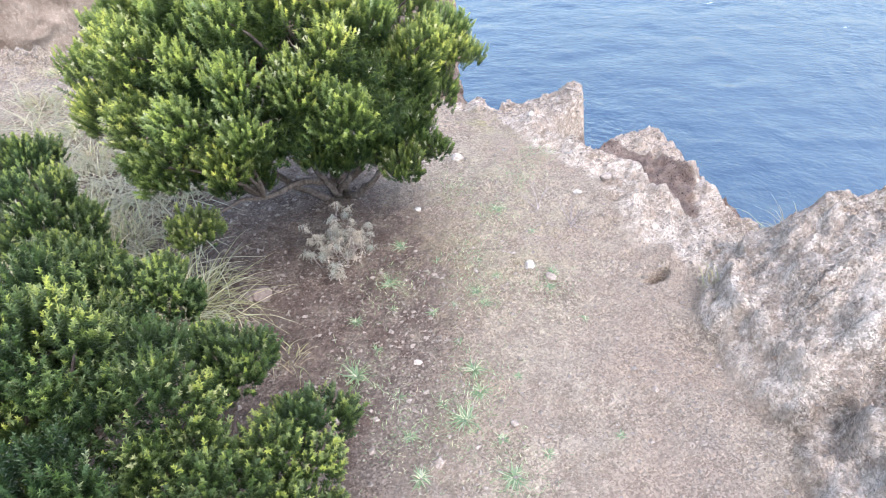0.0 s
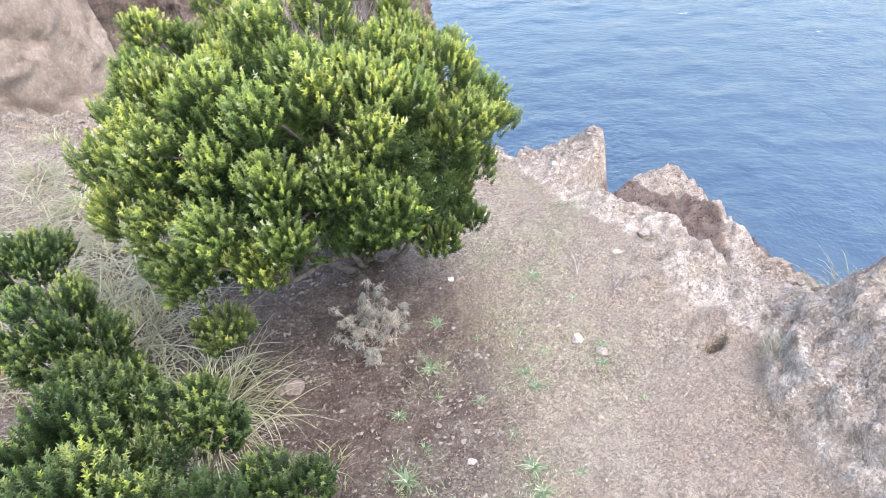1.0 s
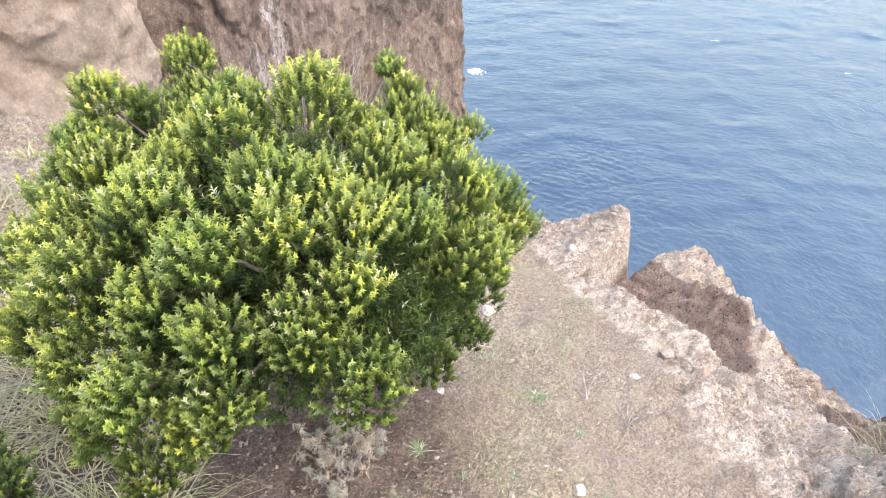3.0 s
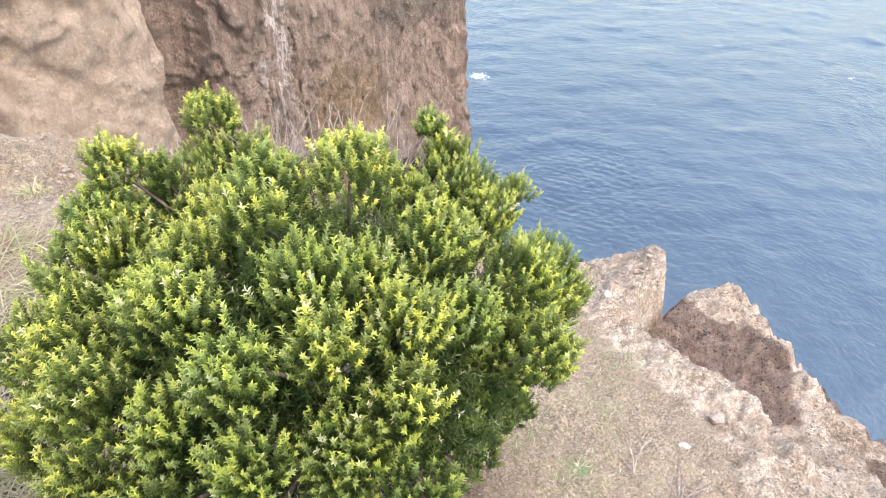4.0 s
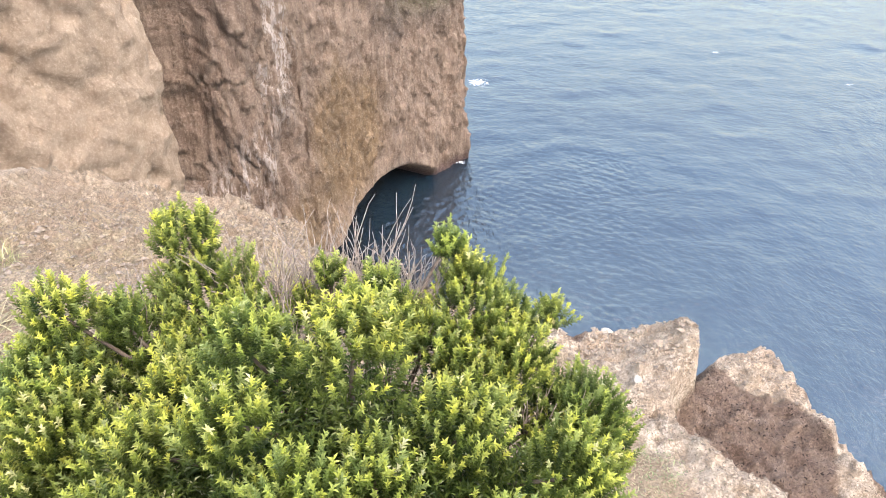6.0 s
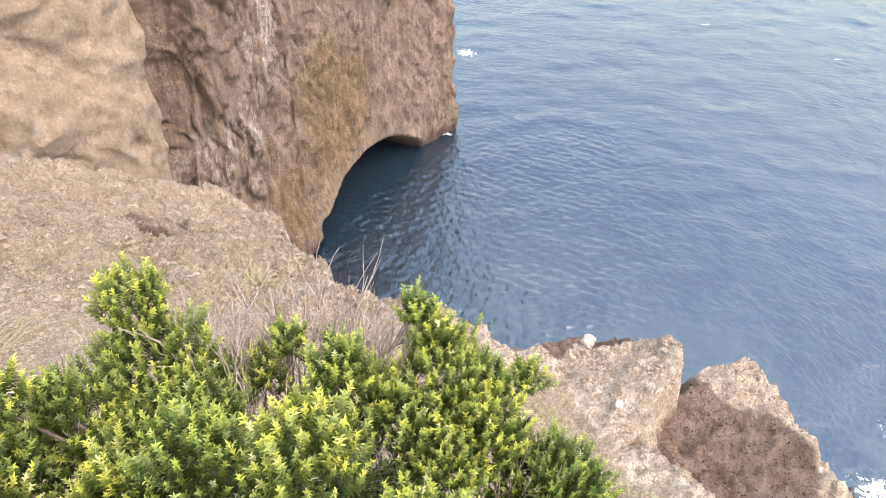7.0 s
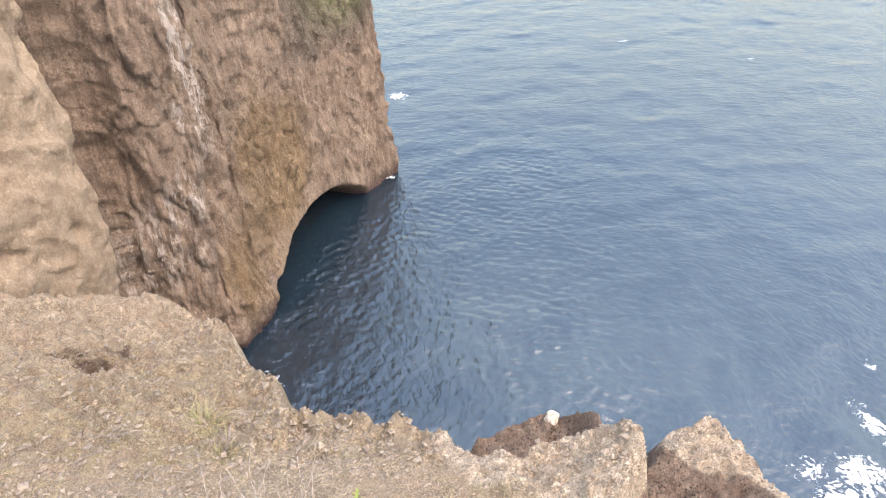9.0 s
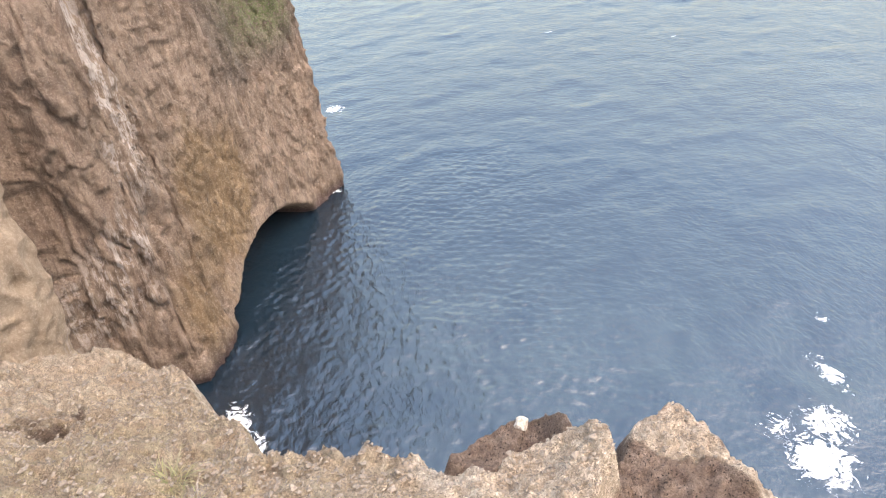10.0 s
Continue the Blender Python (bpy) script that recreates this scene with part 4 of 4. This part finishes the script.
def build_front_shrub():
    rng = np.random.default_rng(22)
    clumps = []
    # low tone values paint the near tufts as shaded interior
    for x, y, z, wide, age_light in ((-0.72, 0.84, 0.58, 0.15, 0.75), (-0.55, 0.8, 0.52, 0.13, 0.62), (-0.47, 1.04, 0.36, 0.1, 0.7), (-0.62, 0.56, 0.54, 0.12, 0.35), (-0.33, 1.02, 0.2, 0.08, 0.75),
                               (-0.33, 0.86, 0.28, 0.11, 0.72), (-0.32, 0.76, 0.2, 0.1, 0.7), (-0.46, 0.7, 0.38, 0.13, 0.62), (-0.5, 0.54, 0.42, 0.11, 0.4), (-0.67, 1.2, 0.42, 0.11, 0.75), (-0.9, 0.7, 0.5, 0.2, 0.6), (-0.86, 1.02, 0.46, 0.16, 0.65), (-0.88, 1.2, 0.44, 0.12, 0.7)):
        for p, n in dome_points((x, y, z), (0.88 * wide, 0.88 * wide, 0.8 * wide), 0.108, rng, -0.35, 700):
            clumps.append((p - n * rng.uniform(0.0, 0.05), rng.uniform(0.05, 0.07), n, age_light + rng.normal(0.05, 0.12), 0.0, rng.uniform(0.9, 1.2)))
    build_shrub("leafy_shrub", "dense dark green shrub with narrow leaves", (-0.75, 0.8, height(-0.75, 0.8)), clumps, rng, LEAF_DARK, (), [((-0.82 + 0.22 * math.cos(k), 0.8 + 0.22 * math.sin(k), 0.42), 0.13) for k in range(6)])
    clumps = []
    for x, y, z, wide in ((-1.03, 1.45, 0.45, 0.115), (-0.92, 1.36, 0.36, 0.1), (-1.28, 1.82, 0.4, 0.1)):
        for p, n in dome_points((x, y, z), (wide, wide, wide), 0.1, rng, -0.4, 700):
            clumps.append((p - n * rng.uniform(0.0, 0.05), rng.uniform(0.05, 0.07), n, rng.uniform(0.65, 0.95), 0.0, 1.0))
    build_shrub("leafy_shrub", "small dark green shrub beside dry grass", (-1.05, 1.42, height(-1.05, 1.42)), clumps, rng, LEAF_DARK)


def build_dead_shrub():
    rng = np.random.default_rng(23)
    base = np.array([-0.36, 1.93, height(-0.36, 1.93)])
    shrub = thing("withered_shrub", "withered pale grey plant on bare soil", "shrub", base)
    grey = [sprig_shape(rng, 14, 0.022, 0.006, 0.002, 25, 55, 5) for _ in range(5)]
    limbs = []
    for _ in range(85):
        a = rng.uniform(0, 6.28)
        d = np.array([math.cos(a) * rng.uniform(0.01, 0.14), math.sin(a) * rng.uniform(0.01, 0.15) - 0.05, 0.015 + 0.16 * rng.random() ** 1.6])
        limbs.append(tube(bent((*(0.55 * d[:2] + rng.normal(0, 0.025, 2)), -0.01), d, rng, 0.012, 5), np.linspace(0.0018, 0.0009, 5), 4))
        ob = part("leaf_clump", clump_mesh(rng.uniform(0.005, 0.012), rng, 0.3, d * 5, 0.0058, 1.0, 0.0, grey, LEAF_GREY, 1.3), shrub)
        ob.location = d
    part("stem", raw_mesh("stem", *joined(limbs), TWIG, {}, True), shrub)


def blades(n, rng, length, width, spread, lean=(0, 0, 0), droop=0.6, flat=0.0, foot=0.02):
    """Arching grass blades from one root, as strips."""
    verts, faces, young, pale = [], [], [], []
    for i in range(n):
        a = rng.uniform(0, 6.283)
        out = np.array([math.cos(a), math.sin(a), 0.0])
        side = np.array([-out[1], out[0], 0.0])
        ln, sp = length * rng.uniform(0.55, 1.1), spread * rng.uniform(0.4, 1.2)
        bend = rng.normal(0, 0.28)
        root = out * foot * rng.random() + side * foot * rng.normal(0, 0.5)
        u = np.linspace(0, 1, 5)[:, None]
        mid = root + ln * u * (out * sp + np.asarray(lean)) + side * ln * bend * u ** 2 + np.array([0, 0, 1]) * ln * (u * (1 - flat) - droop * u ** 2.2 * rng.uniform(0.6, 1.2))
        w = width * (1 - 0.85 * u ** 1.5) * 0.5
        k = len(verts) * 10
        verts.append(np.stack([mid - side * w, mid + side * w], 1).reshape(-1, 3))
        faces += [[k + 2 * j, k + 2 * j + 1, k + 2 * j + 3, k + 2 * j + 2] for j in range(4)]
        young += list(np.repeat(np.linspace(0.2, 1, 5), 2) * rng.uniform(0.6, 1.1))
        pale += [float(rng.random() < 0.3) * 0.8] * 10
    return np.concatenate(verts), np.array(faces), {"young": young, "bleach": pale}


def build_tufts():
    """Straw and grass beside the shrubs and on the rocks."""
    rng = np.random.default_rng(31)
    beside = [
        (-0.85, 1.6, 300, 0.3, 0.85, (0.12, -0.1, 0), GRASS, "large half-dry green grass tuft"),
        (-1.15, 1.95, 190, 0.24, 0.7, (0.05, -0.15, 0), STRAW, "tangled dry straw tuft"), (-1.3, 2.1, 140, 0.2, 0.8, (0, -0.2, 0), STRAW, "tangled dry straw tuft"),
        (-1.45, 2.5, 130, 0.16, 0.8, (0, 0, 0), STRAW, "low tuft of dry grass"), (-1.62, 2.75, 120, 0.14, 0.9, (0, 0, 0), GRASS, "low tuft of half-green grass"),
        (-1.9, 3.0, 110, 0.14, 0.8, (0, 0, 0), STRAW, "low tuft of dry grass"), (-1.28, 2.75, 110, 0.14, 0.8, (0, 0, 0), STRAW, "low tuft of dry grass"),
    ]
    beyond = [
        (-1.05, 2.3, 110, 0.18, 0.7, (0, -0.1, 0), STRAW, "low tuft of dry grass"), (-1.75, 2.3, 140, 0.16, 0.9, (0, 0, 0), STRAW, "low tuft of dry grass"), (-1.5, 1.75, 140, 0.18, 0.8, (0, 0, 0), STRAW, "low tuft of dry grass"),
        (-2.1, 2.7, 110, 0.14, 0.9, (0, 0, 0), GRASS, "low tuft of half-green grass"), (-2.0, 3.4, 70, 0.1, 0.8, (0, 0, 0), GRASS, "low tuft of half-green grass"),
        (1.33, 2.06, 60, 0.24, 0.6, (-0.2, 0, 0), STRAW, "pale wiry grass tuft on rock edge"), (1.44, 2.06, 40, 0.2, 0.6, (0, 0, 0), STRAW, "pale wiry grass tuft on rock edge"),
        (-0.86, 3.42, 60, 0.09, 1.0, (0, 0, 0), STRAW, "small dead tuft on the slope"), (-0.98, 3.67, 110, 0.13, 1.0, (0, 0, 0), STRAW, "small dead tuft on the slope"), (-0.76, 1.78, 60, 0.1, 0.8, (0, 0, 0), STRAW, "small dry tuft under the shrub"),
        (0.88, 1.69, 40, 0.1, 0.6, (0, 0, 0), STRAW, "small dry sprig beside the rock"), (-0.46, 1.42, 30, 0.09, 0.9, (0, 0, 0), STRAW, "small dry tuft on soil"),
    ]
    for x, y, n, ln, sp, lean, mat, label in beside + beyond:
        at = (x, y, height(x, y) - 0.004)
        tuft = thing("grass_tuft", label, "grass", at, "grass tufts")
        v, f, a = blades(n, rng, ln, 0.0038 if n > 60 else 0.0034, sp, lean, 0.75, 0.1, 0.4 * ln)
        young, pale = np.array(a["young"]).reshape(n, 10), np.array(a["bleach"]).reshape(n, 10)
        for k in range(n):
            part("blade", raw_mesh("blade", v[10 * k : 10 * k + 10], f[:4] - f[0, 0], mat, {"young": young[k], "bleach": pale[k]}), tuft)


def build_weeds():
    """Rosettes of narrow leaves flat on the soil."""
    rng = np.random.default_rng(32)
    large = [(0.064, 1.2, 0.075, 34), (-0.25, 1.345, 0.065, 26), (0.09, 1.37, 0.05, 30), (0.107, 1.3, 0.05, 30), (-0.177, 1.725, 0.055, 26),
             (-0.27, 1.557, 0.04, 22), (0.134, 1.642, 0.035, 18), (-0.146, 1.936, 0.05, 24), (-0.09, 1.155, 0.04, 24), (0.2, 2.15, 0.05, 22),
             (0.37, 1.8, 0.035, 16), (-0.126, 1.271, 0.035, 18), (0.161, 1.146, 0.03, 16), (0.183, 1.03, 0.06, 30), (-0.056, 1.03, 0.05, 24),
             (0.03, 1.64, 0.03, 14)]
    small = [(-0.03, 1.6, 0.03, 14), (0.12, 1.87, 0.03, 16), (0.18, 1.78, 0.028, 16), (0.11, 1.7, 0.04, 18), (0.357, 1.727, 0.032, 16),
             (-0.16, 1.62, 0.03, 14), (0.05, 1.48, 0.03, 14), (0.22, 1.35, 0.026, 12), (-0.02, 1.85, 0.028, 12), (0.32, 2.02, 0.026, 12),
             (0.0, 1.25, 0.03, 14), (-0.2, 1.45, 0.028, 12), (0.28, 1.1, 0.028, 14), (0.45, 1.6, 0.024, 12), (-0.3, 1.2, 0.03, 14),
             (0.48, 1.15, 0.025, 10)]
    for x, y, r, n in large + small:
        n = int(1.9 * n)
        at = (x, y, height(x, y))
        weed = thing("weed", "small green rosette weed on bare soil", "weed", at, "rosette weeds")
        v, f, a = blades(n, rng, r * 0.8, 0.0042 if r > 0.04 else 0.0032, 1.0, (0, 0, 0), 0.35, 0.5, 0.006)
        young, pale = np.array(a["young"]).reshape(n, 10), np.array(a["bleach"]).reshape(n, 10)
        for k in range(n):
            part("leaf", raw_mesh("leaf", v[10 * k : 10 * k + 10], f[:4] - f[0, 0], WEED, {"young": young[k], "bleach": pale[k]}), weed)


def rock_mesh(r, rng, material, squash=0.65, name="stone", detail=2):
    bm = bmesh.new()
    bmesh.ops.create_icosphere(bm, subdivisions=detail, radius=1)
    o = rng.uniform(-50, 50, 3)
    for v in bm.verts:
        p = Vector(v.co)
        f = 1 + 0.5 * noise.noise(p * 0.9 + Vector(o)) + 0.3 * noise.noise(p * 2.2 + Vector(o))
        v.co = Vector((p.x * f, p.y * f * 0.85, p.z * f * squash)) * r
    me = bpy.data.meshes.new(name)
    bm.to_mesh(me)
    bm.free()
    me.materials.append(material)
    return me


def build_stones():
    rng = np.random.default_rng(33)
    for x, y, r, mat, label in ((0.298, 1.827, 0.021, PALE, "pale white stone on the soil"), (-0.073, 1.39, 0.013, PALE, "small pale stone on the soil"), (-0.598, 1.69, 0.032, CLOD, "brown clod of earth"),
                                (-0.63, 1.68, 0.02, CLOD, "brown clod of earth"), (0.364, 1.776, 0.02, PEBBLE, "flat grey stone on the soil"), (0.613, 1.312, 0.012, PEBBLE, "small grey stone on the soil"),
                                (-0.094, 2.148, 0.013, PALE, "small pale stone on the soil"), (0.06, 2.53, 0.026, PALE, "pale lichened rock on the soil"), (0.42, 2.98, 0.016, PALE, "pale white stone on the rock lip"),
                                (0.66, 2.36, 0.03, PEBBLE, "rounded stone set in the rock edge"), (0.52, 2.24, 0.015, PALE, "small pale stone on the soil"), (0.59, 3.93, 0.045, PALE, "pale boulder on the lower rim"),
                                (-0.01, 1.072, 0.014, PEBBLE, "small grey stone on the soil"), (0.196, 1.188, 0.012, PEBBLE, "small grey stone on the soil"), (-0.05, 3.35, 0.012, PEBBLE, "small brown stone near the edge"),
                                (-1.3, 2.9, 0.05, PEBBLE, "weathered rock among dry grass")):
        ob = new("stone", rock_mesh(r, rng, mat, 0.6 if mat is not CLOD else 0.8))
        ob.location, ob.rotation_euler = (x, y, height(x, y) + r * 0.3), (0, 0, rng.uniform(0, 6))
        tagged(ob, label, "stone", "loose stones")
    # gravel that nobody could count
    base = np.array([[1, 0, 0], [-1, 0, 0], [0, 1, 0], [0, -1, 0], [0, 0, 1], [0, 0, -1]], float)
    tri = np.array([[0, 2, 4], [2, 1, 4], [1, 3, 4], [3, 0, 4], [2, 0, 5], [1, 2, 5], [3, 1, 5], [0, 3, 5]])
    n = 36000
    x, y = rng.uniform(-2.4, 1.5, n * 3), rng.uniform(0.6, 5.6, n * 3)
    z, soil, d = clifftop(x, y)
    want = 0.35 + 0.8 * soil["gravel"] + 0.5 * soil["rock"] + 0.3 * soil["earth"] - 0.9 * soil["raw"] + 0.4 * (y > 3.2)
    ok = (d > 0.0) & (rng.random(len(x)) < want) & (rng.random(len(x)) < 0.45 + 0.55 * smooth01(N2.sum(x * 3, y * 3, 3), -0.4, 0.5))
    x, y, z = x[ok][:n], y[ok][:n], z[ok][:n]
    n = len(x)
    r = 0.0023 * (1 + 2.2 * rng.random(n) ** 4) * rng.uniform(0.8, 1.4, n) * (1 + 1.1 * smooth01(y, 2.9, 3.3) * rng.random(n))
    scale = r[:, None] * rng.uniform(0.7, 1.3, (n, 3)) * [1, 1, 0.6]
    a = rng.uniform(0, 6.283, n)
    v = (base[None] + 0.24 * rng.normal(size=(n, len(base), 3))) * scale[:, None]
    v = np.stack([v[..., 0] * np.cos(a)[:, None] - v[..., 1] * np.sin(a)[:, None], v[..., 0] * np.sin(a)[:, None] + v[..., 1] * np.cos(a)[:, None], v[..., 2]], -1)
    v = v + np.stack([x, y, z + r * 0.25], 1)[:, None]
    f = (tri[None] + (np.arange(n) * len(base))[:, None, None]).reshape(-1, 3)
    tagged(new("pebbles", raw_mesh("pebbles", v.reshape(-1, 3), f, PEBBLE)), "loose brown and grey pebbles on soil", "gravel", kind="stuff")


def build_fallen_twigs():
    rng = np.random.default_rng(34)
    for x, y, way, ln, n in ((0.47, 2.06, (0.3, 0.1, 0.18), 0.11, 14), (0.36, 2.15, (-0.2, 0.6, 0.2), 0.1, 3), (-1.35, 3.5, (0.9, -0.2, 0.1), 0.3, 2), (-0.7, 1.5, (0.6, 0.1, 0.3), 0.12, 4), (-0.85, 3.44, (0.1, 0.1, 0.5), 0.09, 9)):
        at = np.array([x, y, height(x, y) + 0.004])
        branch = thing("dry_branch", "dry pale forked branch lying on the ground", "branch", at, "fallen branches")
        for v, f in twig_fan((0, 0, 0), way, ln, rng, n, 2, 0.0022):
            part("twig", raw_mesh("twig", v, f, TWIG, {}, True), branch)


def build_sprouts():
    """Low green and bleached seedlings among the weeds, too small to count."""
    rng = np.random.default_rng(36)
    spots = np.array([(0.06, 1.2), (-0.09, 1.16), (0.1, 1.33), (0.18, 1.03), (0.2, 2.12), (0.11, 1.7), (0.35, 1.75), (-0.25, 1.35), (-0.17, 1.72), (0.12, 1.9), (0.3, 2.4), (0.05, 2.3), (0.4, 2.6)])
    n = 5200
    pick = rng.integers(0, len(spots), n)
    x, y = spots[pick, 0] + rng.normal(0, 0.06, n), spots[pick, 1] + rng.normal(0, 0.07, n)
    z = heights(x, y)
    a, ln = rng.uniform(0, 6.283, n), rng.uniform(0.006, 0.02, n)
    out = np.stack([np.cos(a), np.sin(a), rng.uniform(0.1, 0.9, n)], 1)
    side = np.stack([-np.sin(a), np.cos(a), 0 * a], 1) * 0.0014
    root = np.stack([x, y, z - 0.001], 1)
    v = np.stack([root - side, root + side, root + out * ln[:, None]], 1).reshape(-1, 3)
    f = np.arange(3 * n).reshape(n, 3)
    attrs = {"young": np.repeat(rng.uniform(0.1, 1.0, n), 3), "bleach": np.repeat((rng.random(n) < 0.35) * rng.uniform(0.4, 1, n), 3)}
    tagged(new("seedlings", raw_mesh("seedlings", v, f, WEED, attrs)), "sparse low green seedlings on soil", "weeds", kind="stuff")


def build_straw():
    """Matted dry grass beside the shrub, too much to count."""
    rng = np.random.default_rng(35)
    n = 6500
    x, y = rng.normal(-1.4, 0.42, n), rng.normal(2.25, 0.62, n)
    keep = (N1.sum(x * 2, y * 2, 2) > -0.35) & (x < -0.8 - 0.12 * (y - 1.5)) & (y < 3.15)
    x, y = x[keep], y[keep]
    n = len(x)
    z = heights(x, y)
    a = rng.uniform(0, 6.283, n)
    ln, tilt = 0.05 + 0.22 * rng.random(n) ** 1.6, rng.uniform(0.02, 0.45, n)
    u = np.linspace(0, 1, 4)[None, :, None]
    out = np.stack([np.cos(a), np.sin(a), 0 * a], 1)[:, None]
    side = np.stack([-np.sin(a), np.cos(a), 0 * a], 1)[:, None]
    mid = np.stack([x, y, z], 1)[:, None] + out * ln[:, None, None] * u + side * (0.25 * rng.normal(size=(n, 1, 1)) * ln[:, None, None] * u ** 2)
    mid = mid + np.array([0, 0, 1.0]) * (ln * tilt)[:, None, None] * (u * 1.6 - u ** 2)
    w = rng.uniform(0.0012, 0.0034, (n, 1, 1)) * (1 - 0.8 * u)
    v = np.stack([mid - side * w, mid + side * w], 2).reshape(-1, 3)
    k = np.arange(n)[:, None] * 8
    f = np.concatenate([k + [2 * j, 2 * j + 1, 2 * j + 3, 2 * j + 2] for j in range(3)])
    young = np.repeat(rng.uniform(0.2, 1.0, n), 8)
    pale = np.repeat((rng.random(n) < 0.06) * 0.8, 8)
    tagged(new("dry_grass", raw_mesh("dry_grass", v, f, STRAW, {"young": young, "bleach": pale})), "matted dry straw-coloured grass", "grass", kind="stuff")


build_main_shrub()
build_straw()
build_front_shrub()
build_dead_shrub()
build_tufts()
build_weeds()
build_stones()
build_fallen_twigs()
build_sprouts()
